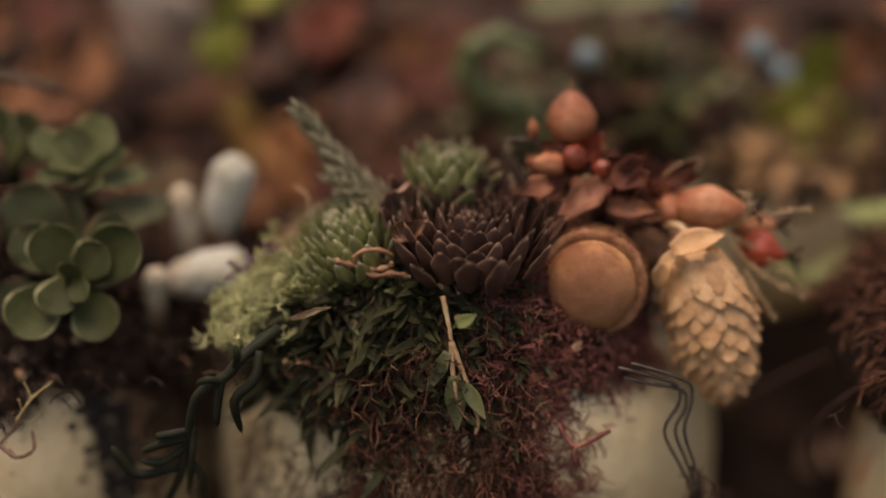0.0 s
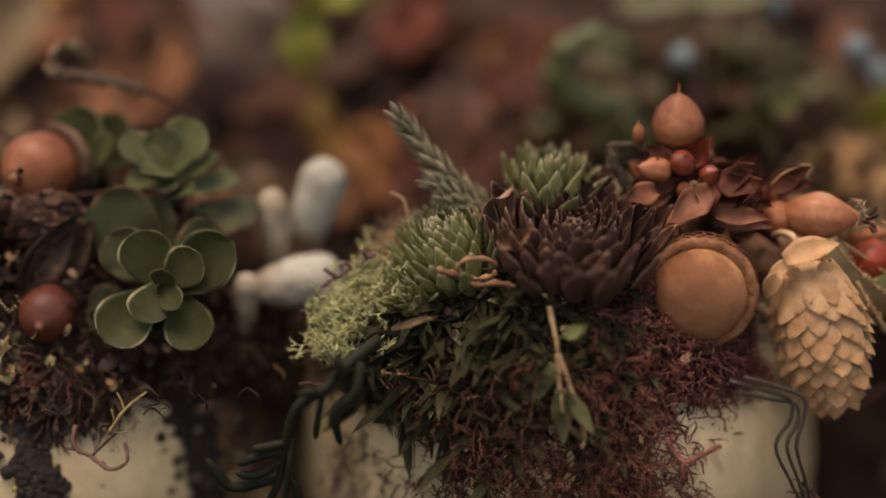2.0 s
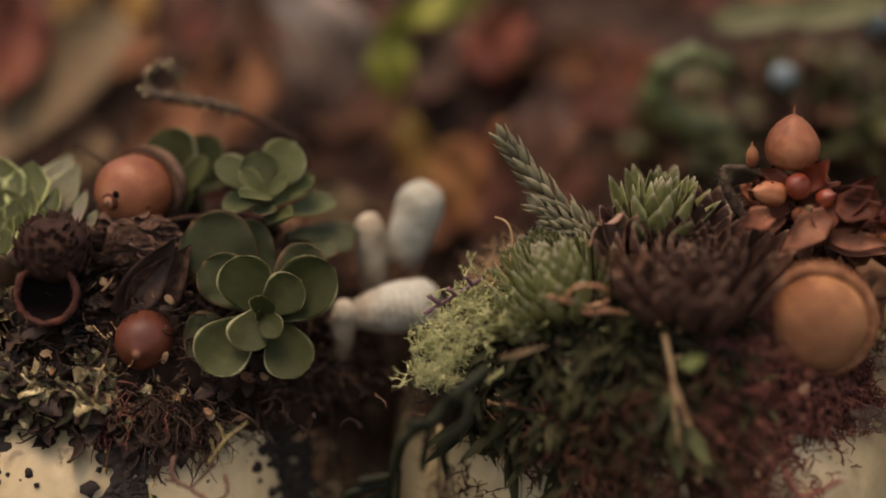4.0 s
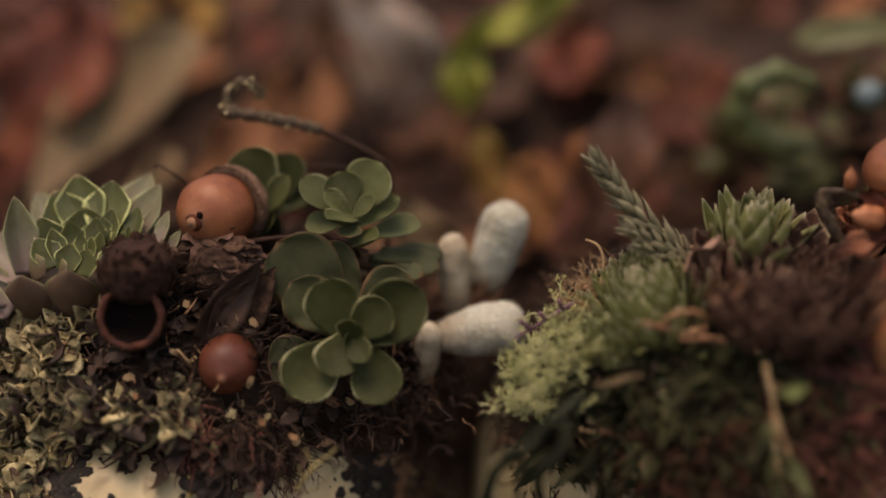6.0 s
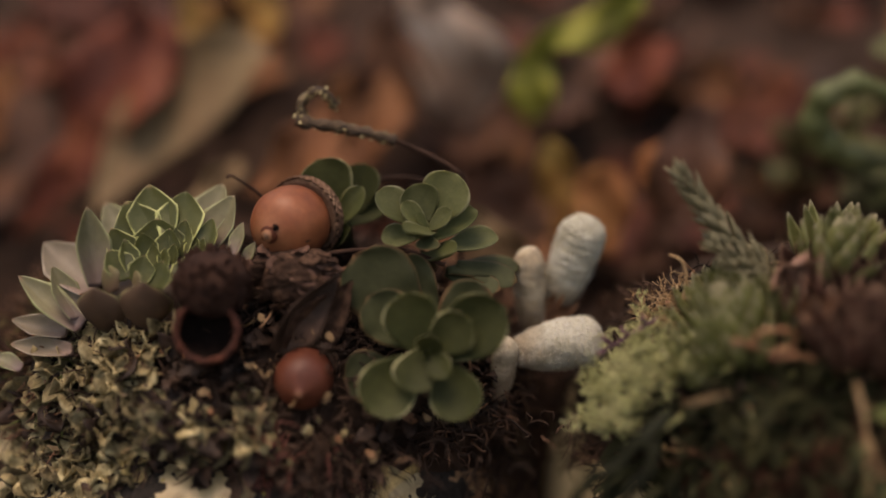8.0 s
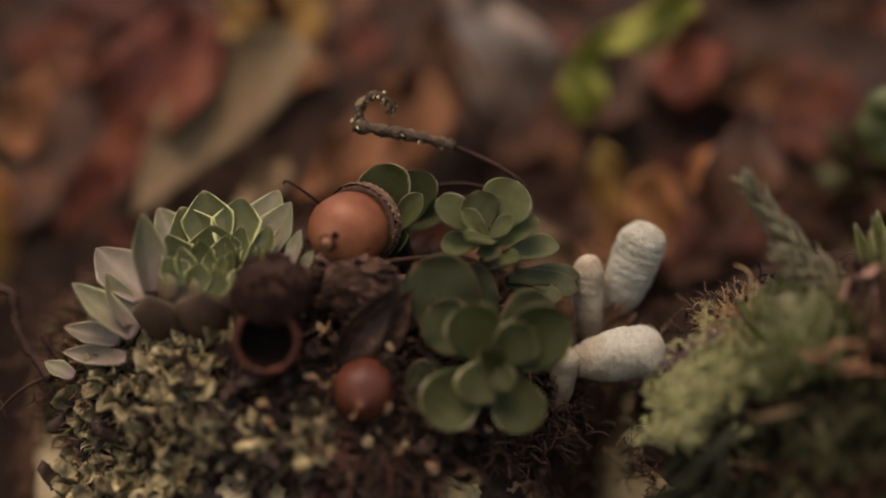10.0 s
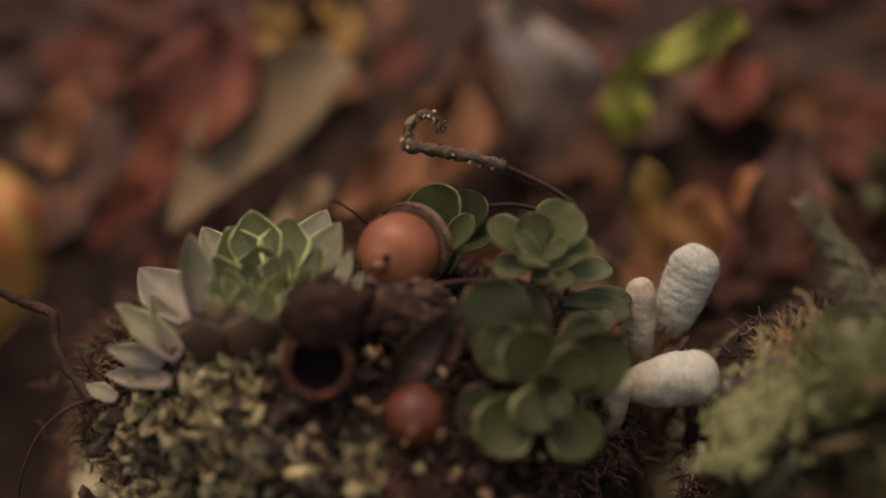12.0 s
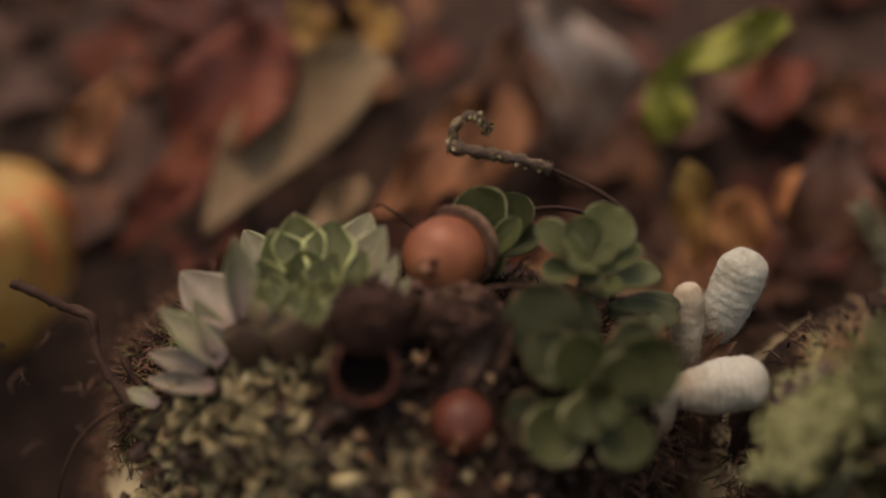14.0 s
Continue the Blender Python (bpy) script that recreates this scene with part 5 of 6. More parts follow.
moss("brown wiry moss hanging between the pumpkins", MOSS_BROWN, SKIN_B, (-0.6, 0.5), (40, 57), 160, 8, 0.24, 0.8, 0.25, (0.3, -0.2, -0.2), 46, 1)
moss("rusty moss hanging over the pumpkin's far edge", MOSS_BROWN, SKIN_B, (-3.5, -2.75), (22, 57), 600, 7, 0.26, 0.8, 0.25, (-0.3, -0.2, -0.2), 47, 1)
for xs, ys, n, seed in (((-120, -101), (213.6, 238), 70, 39), ((-101, -86), (213.6, 215.5), 40, 43), ((-82, -60), (213.6, 240), 100, 44)):
    leafy_cover("wet dark leaf scraps between bark and sedum", WET_LEAF, MOUND_B, xs, ys, n, 6, 3.4, "long", seed, "leaf_scraps", (0, -0.4, 0.1), 0.5, 0.15, "leaves")
moss("curly reddish roots over the stained pumpkin's rim", MOSS_RED, MOUND_B, (-104, -60), (213.5, 217), 70, 8, 0.19, 1.0, 0.2, (0, -0.5, -0.1), 40, 2)
lichen_crust("grey-green leafy lichen crust spread over the moss", LICHEN_CRUST, (-152, -86), (213.2, 232), 195, 36)
lichen_crust("grey-green lichen crust creeping down the rind", LICHEN_CRUST, (-2.45, -1.98), (38, 48), 50, 48, SKIN_B)
leafy_cover("few pale lichen flakes on the dark moss", LICHEN_CRUST, MOUND_B, (-112, -64), (213.6, 219), 22, 3.0, 2.4, "round", 37, "leafy_lichen", (0, -0.5, 0.2), 0.9, 0.25, "lichen")
leafy_cover("yellow lichen patch low on the moss", LICHEN_YELLOW, MOUND_B, (-140, -124), (214.6, 217), 26, 3.6, 3.2, "round", 38, "leafy_lichen", (0, -0.5, -0.2), 0.9, 0.2, "lichen")

def leaf_to(parent, me, base, tip, width, inward, mesh_width, bend, name="leaf"):
    """Lays a leaf mesh 10 mm long from base to tip, its upper face turned inward."""
    b, t = Vector(base), Vector(tip)
    s = (t - b).length / 10
    m = basis(b, t - b, inward, (width / mesh_width, s, s), True)
    return part(name, me, None, parent, m=m @ Matrix.Rotation(-bend / 2, 4, "X"))


SEM_G, SEM_L = leaf10(SEMPER_GREEN, 8.0, 0.8, "cusp", 0.42, 0.5, 18, 12, 0.1), leaf10(SEMPER, 8.0, 0.9, "cusp", 0.36, 0.4, 18, 12, 0.08)
SEM_W, SEM_D, SEM_B = leaf10(SEMPER_LILAC, 8.0, 0.9, "cusp", 0.3, 0.35, 18, 12, 0.06), leaf10(SEMPER_DULL, 8.0, 0.9, "cusp", 0.42, 0.5, 18, 12, 0.08), leaf10(SEMPER_BROWN, 8.0, 1.3, "point", 0.45, 0.8, 18, 12, 0.04)


def cupped_houseleek():
    """An open cup of broad pointed leaves, with lilac leaves spreading outside and dull brown ones in front."""
    c = Vector((-122, 240, 78))
    ob = thing("houseleek", "large pale green and lilac houseleek rosette", "succulent", c, "rosettes")

    def leaf(me, base, tip, width):
        mid = (Vector(base) + Vector(tip)) / 2
        inward = Vector((-1 - mid.x, -3 - mid.y, 0)).normalized() * 0.5 + Vector((0, -0.6, 0.6))
        if me in (SEM_B, SEM_D):
            inward = Vector((0, 0.75, 0.6))
        leaf_to(ob, me, base, tip, width, inward, 8.0, 0.4, "outer_leaf" if me in (SEM_W, SEM_B) else "leaf")

    leaf(SEM_G, (-0.7, 1.0, 3.0), (-3.2, 8.0, 11.5), 9.7)
    leaf(SEM_G, (3.2, 0.0, 3.7), (4.1, 7.0, 10.7), 10.0)
    leaf(SEM_G, (-2.5, 0.0, 2.0), (-7.3, 6.0, 9.0), 9.2)
    leaf(SEM_L, (5.9, 2.0, 2.8), (10.1, 11.0, 10.3), 8.2)
    leaf(SEM_L, (8.0, 0.0, 2.2), (13.1, 6.0, 10.6), 7.5)
    leaf(SEM_L, (-6.3, 3.0, 0.2), (-12.9, 11.0, 6.0), 6.8)
    leaf(SEM_L, (-10.8, -7.0, -1.5), (-12.5, -1.0, 11.7), 6.7)
    leaf(SEM_W, (-12.1, -5.0, -3.6), (-23.4, 4.0, 1.4), 9.6)
    leaf(SEM_L, (-14.1, -10.0, -8.7), (-25.4, -6.0, -0.2), 5.9)
    leaf(SEM_L, (-14.7, -9.0, -7.2), (-19.6, -4.0, 0.9), 5.3)
    leaf(SEM_W, (-16.9, -10.0, -9.9), (-27.8, -7.0, -8.9), 4.5)
    leaf(SEM_W, (-15.3, -13.0, -11.9), (-28.1, -9.0, -13.0), 4.3)
    leaf(SEM_L, (-25.7, -12.0, -16.6), (-31.7, -9.0, -15.4), 3.5)
    leaf(SEM_G, (-0.3, -1.0, 0.6), (-0.9, 3.0, 7.3), 10.4)
    leaf(SEM_G, (-5.2, -3.0, 0.2), (-9.1, 0.0, 6.7), 6.1)
    leaf(SEM_G, (3.8, -2.0, 2.1), (4.8, 2.0, 7.6), 5.4)
    leaf(SEM_G, (1.4, -2.0, 1.5), (1.9, 1.0, 6.3), 5.4)
    leaf(SEM_G, (-2.1, -3.0, 1.3), (-3.1, -1.0, 6.5), 4.9)
    leaf(SEM_G, (8.2, -3.0, 2.8), (9.8, 2.0, 7.9), 5.4)
    leaf(SEM_G, (6.0, -3.0, 1.9), (6.7, 0.0, 5.4), 4.0)
    leaf(SEM_G, (7.2, -4.0, 1.6), (8.5, -1.0, 5.4), 3.7)
    leaf(SEM_G, (-0.2, -4.0, 1.0), (-0.7, -2.0, 4.8), 3.7)
    leaf(SEM_G, (2.8, -4.0, 1.5), (3.2, -2.0, 4.8), 3.2)
    leaf(SEM_G, (1.4, -5.0, 1.1), (1.7, -3.0, 4.4), 3.7)
    leaf(SEM_G, (-4.3, -6.0, 0.9), (-6.0, -3.0, 6.1), 4.2)
    leaf(SEM_G, (-4.6, -8.0, 0.8), (-8.6, -5.0, 4.8), 6.4)
    leaf(SEM_G, (-2.7, -8.0, -0.0), (-1.9, -5.0, 4.1), 4.9)
    leaf(SEM_G, (0.6, -9.0, -0.5), (1.9, -6.0, 3.4), 7.6)
    leaf(SEM_D, (-7.4, -10.0, -1.0), (-9.1, -7.0, 3.1), 7.7)
    leaf(SEM_D, (-2.8, -10.0, -0.9), (-3.7, -7.0, 2.0), 6.1)
    leaf(SEM_G, (4.3, -9.0, 0.4), (6.3, -5.0, 3.9), 4.8)
    leaf(SEM_B, (-9.1, -9.0, -9.6), (-9.8, -14.0, 0.5), 9.6)
    leaf(SEM_B, (-2.2, -9.0, -9.0), (-0.6, -14.5, 1.8), 10.2)
    leaf(SEM_L, (13.8, -3.0, 2.9), (15.3, 1.0, 7.7), 3.5)
    leaf(SEM_L, (15.7, -4.0, 1.7), (17.9, -2.0, 5.3), 2.7)
    leaf(SEM_L, (11.5, -2.0, 2.8), (12.4, 4.0, 5.9), 4.1)
    part("stem_core", Geo().add(*lathe(round_profile(9, 13, n=12), 20, 0, 0, 1.0, 3), m=Matrix.Translation((-1.5, -2, -14))), SEMPER_BROWN, ob)


cupped_houseleek()

SED, SED_R, SED_B = leaf10(SEDUM, 8.4, 0.9, "round", 0.34, 0.4, 22, 14), leaf10(SEDUM_RED, 8.4, 1.1, "round", 0.14, 0.25, 12, 8), leaf10(SEDUM_BRIGHT, 8.4, 0.9, "round", 0.32, 0.4, 22, 14)
SED_F = leaf10(SEDUM_RED, 8.4, 1.0, "round", 0.18, 0.3, 16, 12, 0.0, 0.035)


def sedum(label, at, axis, back):
    """A rosette's base, its stem, and a way to set leaves facing along its axis."""
    ob = thing("sedum_rosette", label, "succulent", at, "sedum rosettes")
    a = Vector(axis).normalized()
    part("stem", Geo().add(*tube([-a * 1.0, -a * 4, -a * 8 + Vector(back)], [0.8, 1.5, 1.6], 8)), SEDUM_RED, ob)

    def leaf(me, base, tip, width):
        mid = (Vector(base) + Vector(tip)) / 2
        leaf_to(ob, me, base, tip, width, a - mid.normalized() * 0.25, 8.4, 0.3)
    return leaf


def sedum_rosettes():
    leaf = sedum("grey-green sedum rosette with round leaves facing outward", (-72.9, 224.4, 69.3), (0.05, -0.82, 0.57), (0, 1, -4))
    leaf(SED, (-0.6, 0.4, -0.3), (-4.3, 3.8, 9.9), 10.1)
    leaf(SED, (0.9, 0.6, -1.1), (14.2, 3.2, 7.7), 11.5)
    leaf(SED, (0.7, 0.0, -0.0), (8.0, 1.2, 6.5), 8.2)
    leaf(SED, (3.0, 0.2, -1.9), (7.4, -7.4, -9.5), 9.5)
    leaf(SED, (-1.6, 0.3, -1.4), (-10.1, -7.6, -7.7), 10.7)
    leaf(SED, (-0.3, 0.2, 0.3), (-3.0, -6.5, -4.2), 8.0)
    leaf(SED, (0.3, -0.2, 0.6), (4.2, -5.5, -1.9), 4.7)
    leaf(SED, (0.4, -0.8, -0.5), (1.2, -1.3, 4.7), 5.1)
    leaf(SED, (0.6, -1.2, -0.2), (-0.3, -3.0, 1.8), 2.5)
    leaf(SED_F, (-1.6, 2.9, -1.0), (-10.5, 5.4, 8.0), 10.0)
    leaf(SED_F, (-1.5, 6.7, 0.7), (-13.4, 11.6, 12.9), 14.3)
    leaf(SED_F, (1.2, 9.2, 1.9), (-5.1, 14.0, 11.6), 7.8)
    leaf(SED_F, (1.9, 4.9, 0.3), (11.3, 7.5, 8.3), 10.9)
    leaf(SED_F, (-4.4, 1.3, -5.6), (-14.8, -0.4, -5.8), 10.0)
    leaf = sedum("small bright sedum rosette at the arrangement's top", (-73.4, 243.0, 84.3), (0.0, -0.4, 0.92), (0, 1, -4))
    leaf(SED_B, (0.6, 2.0, -0.7), (5.7, 6.0, 7.6), 10.2)
    leaf(SED_B, (-0.4, 1.5, -0.2), (-2.5, 4.0, 6.7), 7.6)
    leaf(SED_B, (-0.8, 0.5, -0.1), (-9.7, 3.0, 4.9), 6.8)
    leaf(SED_B, (0.1, 0.0, -0.4), (-5.0, 0.5, 4.1), 4.3)
    leaf(SED_B, (0.3, 0.0, -0.7), (4.8, 0.5, 2.8), 4.1)
    leaf(SED_B, (1.3, -1.0, -2.2), (9.3, 3.0, 1.5), 5.4)
    leaf(SED_B, (1.3, 0.0, -1.2), (-3.9, -7.0, 2.1), 5.1)
    leaf(SED_B, (-1.3, -1.0, -1.6), (-8.4, -1.0, -2.3), 5.8)
    leaf(SED_B, (3.1, -2.0, -3.6), (12.9, 3.0, -4.1), 6.0)
    leaf(SED_B, (-1.7, 0.0, -6.7), (6.0, -6.0, -2.3), 5.5)
    leaf(SED_R, (3.7, -3.0, -7.8), (17.2, 3.0, -9.6), 5.9)
    leaf(SED_B, (-0.1, 0.0, -0.0), (-2.0, 0.0, 2.5), 2.3)
    leaf(SED_R, (0.3, -1.0, -1.6), (0.3, -7.0, -1.1), 4.7)
    leaf = sedum("sedum rosette half hidden behind the acorn", (-90.2, 249.0, 81.5), (-0.1, -0.7, 0.7), (0, 1, -5))
    leaf(SED, (0.2, 1.0, 1.5), (-4.3, 5.0, 10.8), 10.4)
    leaf(SED_B, (-0.5, 0.0, -0.6), (5.0, 1.0, 7.1), 4.8)
    leaf(SED, (2.9, 3.0, 0.8), (4.3, 8.0, 8.5), 8.1)
    leaf(SED, (-1.1, -2.0, -4.1), (2.8, -4.0, 1.1), 3.8)
    leaf(SED, (1.4, 1.0, -1.1), (8.1, 6.0, 2.4), 6.4)
    leaf(SED, (-1.2, 1.0, -0.6), (-7.5, 6.0, 4.6), 6.4)


sedum_rosettes()
for b, t, w in (((-68, 242, 77), (-57, 241, 74), 6), ((-70, 241, 75.5), (-60, 238, 74), 5)):
    tagged(bent_leaf("flat grey-green succulent leaf with reddish edge", SEDUM_RED, b, t, w, 0.2, "round", (0, -0.35, 0.95), 0.1, 0, "sedum_leaf", 1.0), group="loose sedum leaves")


def hollow(r, deep, m):
    """The inside of a cup: a bowl with no lid."""
    verts, faces, uv = lathe([(0.2, -deep * 0.6), (r * 0.5, -deep * 0.56), (r * 0.8, -deep * 0.35), (r * 0.96, 0.1)], 30)
    return Geo().add(verts, faces[:-1], uv, m)


def cup(label, at, axis, r, deep, mat, rim_mat):
    """An empty acorn cup, open along its axis."""
    ob = thing("acorn_cup", label, "acorn cup", at, "acorn cups")
    a, right, up = frame_of(axis)
    m = basis((0, 0, 0), right, a)
    verts, faces, uv = lathe([(0.3, -deep), (r * 0.6, -deep * 0.92), (r * 0.95, -deep * 0.5), (r * 1.08, -0.6), (r * 1.04, 0)], 36, 0, 0, 0.35, 1.4)
    part("shell", Geo().add(verts, faces[:-1], uv, m), mat, ob)
    part("rim", Geo().add(*tube([Vector(m @ Vector((r * 0.98 * math.cos(t), r * 0.98 * math.sin(t), 0))) for t in np.linspace(0, 6.2832, 40)], 0.6, 8, 0.4)), rim_mat, ob)
    # bowl coloured near-black for the shade within
    part("hollow", hollow(r, deep, m), HOLLOW_SHADE, ob)
    return ob


cup("empty rust-brown acorn cup, open side outward", (-110.8, 222, 74.5), (0.1, -0.86, 0.5), 5.4, 8.5, SHAG, CAP_RIM)


def dark_cap():
    ob = thing("acorn_cup", "dark brown upturned acorn cup with shaggy scales", "acorn cup", (-110.6, 229, 74), "acorn cups")
    part("shell", Geo().add(*lathe(round_profile(6.6, 11, 2, 2.6, 16), 40, 0, 0, 0.5, 1.5)), SHAG, ob)
    rng = random.Random(3)
    g = Geo()
    for k in range(130):
        az, t = k * 2.4, rng.uniform(0.25, 0.98)
        o = Vector((math.cos(az), math.sin(az), 0))
        r, z = 6.4 * math.sqrt(max(0.02, 1 - (2 * t - 1) ** 2)) ** 0.8, 11 * t
        g.add(*blade(2.2, 1.6, 0.5, "point", 0, -0.3, 3, 2), m=basis(o * r + Vector((0, 0, z - 0.6)), o * 0.5 + Vector((0, 0, 0.7)), o + Vector((0, 0, 0.4))))
    part("scale_cover", g, SHAG, ob, kind="stuff")


dark_cap()


def bark_chunk(label, at, size, axis, seed, flakes=60):
    """A lump of bark: a rough core under overlapping thin plates that lift at their edges."""
    ob = thing("bark_piece", label, "bark", at, "bark pieces")
    sx, sy, sz = size
    m = basis((0, 0, 0), axis, (0, -0.5, 0.85))
    verts, faces, uv = lathe(round_profile(1, 2, 2.6, 2.6, 40), 80)
    out = []
    for x, y, z in verts:
        p = Vector((x * sx, (z - 1) * sy, y * sz))
        p *= 0.94 + 0.1 * noise.noise(p / 3.0 + Vector((seed, 0, 0))) + 0.05 * noise.noise(p / 0.7)
        out.append(tuple(p))
    part("core", Geo().add(out, faces, uv, m), BARK, ob)
    rng = random.Random(seed)
    for k in range(flakes):
        d = Vector((rng.gauss(0, 1), rng.gauss(0, 1), abs(rng.gauss(0.3, 1)))).normalized()
        p = Vector((d.x * sx, d.y * sy, d.z * sz))
        nrm = Vector((d.x / sx, d.y / sy, d.z / sz)).normalized()
        along = Vector((1.0, rng.uniform(-0.35, 0.35), rng.uniform(-0.3, 0.3)))
        long = rng.uniform(2.5, 6.5)
        p -= along.normalized() * long * 0.5
        plate = Geo().add(*blade(long, rng.uniform(1.6, 3.4), 0.45, "strap", 0.25, rng.uniform(-0.7, 0.3), 7, 5, 0.12, 1.7, rng.uniform(0, 6)), m=m @ basis(p + nrm * 0.3, along, nrm + Vector((rng.uniform(-0.3, 0.3), rng.uniform(-0.3, 0.3), 0))))
        part("flake", plate, BARK_RED if k % 3 == 0 else BARK, ob)
    return ob


bark_chunk("flaky dark brown bark chunk under the acorn", (-96.8, 235.5, 77.5), (7.6, 5.6, 4.2), (0.1, 0.6, 0.8), 5, 70)
for b, t, w, mat in (((-99.6, 226, 67.5), (-88.8, 231, 81), 8, WET_LEAF), ((-97.5, 227, 67), (-86.5, 232, 78.5), 10, BARK)):
    tagged(bent_leaf("dark bark flake leaning between cup and acorn", mat, b, t, w, 0.5, "long", (0.55, -0.6, 0.5), 0.7, 0.06, "bark_flake", 0.9), category="bark", group="bark pieces")


def pod(label, base, tip, r, seed, mat=None):
    b, t = Vector(base), Vector(tip)
    length = (t - b).length
    prof = [(0.5, 0)]
    n = 96
    for i in range(1, n):
        u = i / n
        w = (0.5 + 0.5 * math.sin(min(1, u / 0.62) * 1.57)) * (1 - max(0, (u - 0.76) / 0.24) ** 2.6) ** 0.5 * (min(1, u / 0.08) ** 0.5)
        ring = 0.5 + 0.5 * math.sin(u * 74 + 1.6 * math.sin(7 * u + seed))
        prof.append((max(0.2, r * w * (0.985 + 0.022 * ring ** 0.6)), length * u))
    prof.append((0.15, length))
    m = basis((0, 0, 0), (1, 0.2, 0), t - b)
    z = (t - b).normalized()
    x = Vector((1, 0.3, 0.1)).cross(z).normalized()
    m = Matrix((x, z.cross(x), z)).transposed().to_4x4()
    ob = thing("white_pod", label, "pod", base, "white pods")
    part("husk", Geo().add(*lathe(prof, 36, 0, 0, 0.35, 2.6, 1, seed), m=m), mat or POD, ob)
    rng = random.Random(seed)
    g = Geo()
    for _ in range(900):
        u, az = rng.uniform(0.05, 1.0), rng.uniform(0, 6.28)
        i = min(int(u * n), n)
        rr, zz = prof[i]
        o = m.to_3x3() @ Vector((math.cos(az), math.sin(az), 0.5 if u > 0.85 else 0))
        p = m.to_3x3() @ Vector((rr * math.cos(az), rr * math.sin(az), zz))
        g.add(*tube([p, p + (o + Vector((rng.uniform(-0.8, 0.8), rng.uniform(-0.8, 0.8), rng.uniform(-0.8, 0.8)))) * 0.28], [0.05, 0.02], 3))
    part("down", g, mat or POD, ob, kind="stuff")
    root = Vector((-68, 248, 58)) - b
    part("stalk", Geo().add(*tube(smooth_line([z * 2.0, root * 0.35 + Vector((0, 1, -1)), root], 4), [r * 0.45, r * 0.4, 1.3, 1.2, 1.1, 1.0, 1.0, 1.0, 1.0], 8, 0.2)), MOSS_BROWN, ob)
    return ob


pod("tall downy white pod with faint rings", (-49.9, 250, 61.4), (-43.2, 253, 81.4), 4.6, 1)
pod("short downy white pod leaning outward", (-58, 236.5, 61.2), (-40.4, 238.5, 63.4), 4.9, 2)
pod("downy tan pod behind the sedum leaves", (-53.5, 246, 57), (-54.8, 248, 77.2), 3.0, 3, POD_TAN)
pod("downy tan pod half hidden under the sedum", (-60, 233.5, 52), (-58.6, 235, 65.6), 2.4, 4, POD_TAN)
for b, t, w in (((-53.3, 246, 61.5), (-47.6, 247.5, 68.6), 4.0), ((-51, 246, 62), (-45.2, 247.5, 65), 3.4), ((-54, 245, 60), (-52.5, 245.5, 66), 3.0)):
    tagged(bent_leaf("torn brown husk at the foot of the white pods", DRY_LEAF, b, t, w, 0.6, "long", (0.2, -0.9, 0.3), 0.6, 0.15, "husk_scrap", 0.35), group="husk scraps")


def hooked_twig():
    ob = thing("hooked_twig", "rough lichen-flecked twig ending in a hook", "twig", (-68, 252, 73), "twigs")
    o = Vector((-68, 252, 73))
    loc = lambda pts: [Vector(p) - o for p in pts]
    main = smooth_line(loc([(-98.6, 257, 98.6), (-92, 257.5, 97.3), (-86, 258, 96), (-80, 258, 94.3)]), 7)
    part("thick_end", Geo().add(*tube(main, [0.85 + 0.45 * math.sin(1 + 2.1 * i) ** 2 for i in range(len(main))], 8, 0.3, 3)), TWIG, ob)
    hook = smooth_line(loc([(-96.5, 257.5, 98), (-97.7, 259, 99.3), (-97.2, 260, 101.6), (-95, 260.8, 103), (-92.8, 261, 102.3), (-91.2, 261, 100)]), 5)
    part("hook", Geo().add(*tube(hook, [0.95 - 0.012 * i for i in range(len(hook))], 8, 0.3, 4)), TWIG, ob)
    tail = smooth_line(loc([(-80, 258, 94.3), (-74, 257.5, 91.8), (-69, 256, 89.4), (-66.8, 255.5, 87), (-67, 254, 80), (-68, 252, 70)]), 5)
    part("thin_end", Geo().add(*tube(tail, [0.5] * len(tail), 6, 0.12)), TWIG_FINE, ob)
    rng = random.Random(5)
    g = Geo()
    for _ in range(150):
        p = rng.choice(main + hook)
        d = Vector((rng.uniform(-1, 1), rng.uniform(-1, 1), rng.uniform(-1, 1))).normalized()
        g.add(*blade(rng.uniform(0.5, 1.3), 0.8, 0.2, "round", 0.2, 0.3, 3, 2), m=basis(p + d * 0.85, d.orthogonal(), d))
    part("lichen_fleck", g, LICHEN_CRUST, ob, kind="stuff")


hooked_twig()
twig("thin twig tip sticking up behind the acorn", [(-109.7, 250.2, 90.3), (-105, 249.5, 87), (-101, 249, 82), (-100, 248, 72)], 0.25, 0.3, side=([(-109.7, 250.2, 90.3), (-110.6, 250.2, 90.5), (-110.9, 250, 90)],))
twig("crooked dark twig reaching out from the moss", [(-176.3, 244.7, 75.1), (-173.6, 244.2, 74.3), (-169.0, 243.7, 72.1), (-165.4, 242.7, 71.1), (-161.9, 241.7, 70.5), (-160.9, 239.7, 67.7), (-160.4, 237.8, 65.7), (-157.8, 234.8, 62.6), (-154.7, 231.9, 61.3), (-152.2, 227.9, 61.1)], 1.0, 0.8, TWIG_FINE, 0.3)
twig("dark root hanging over the pumpkin's edge", [(-140, 231, 64), (-148, 231, 60.5), (-156, 230, 58.5), (-162, 228, 54), (-165.5, 225, 47), (-168, 223, 36)], 0.45, 0.25, TWIG_FINE)
twig("short dark twig stub in the moss", [(-156, 238, 64), (-153, 236, 60), (-149, 234, 57)], 0.55, 0.8)
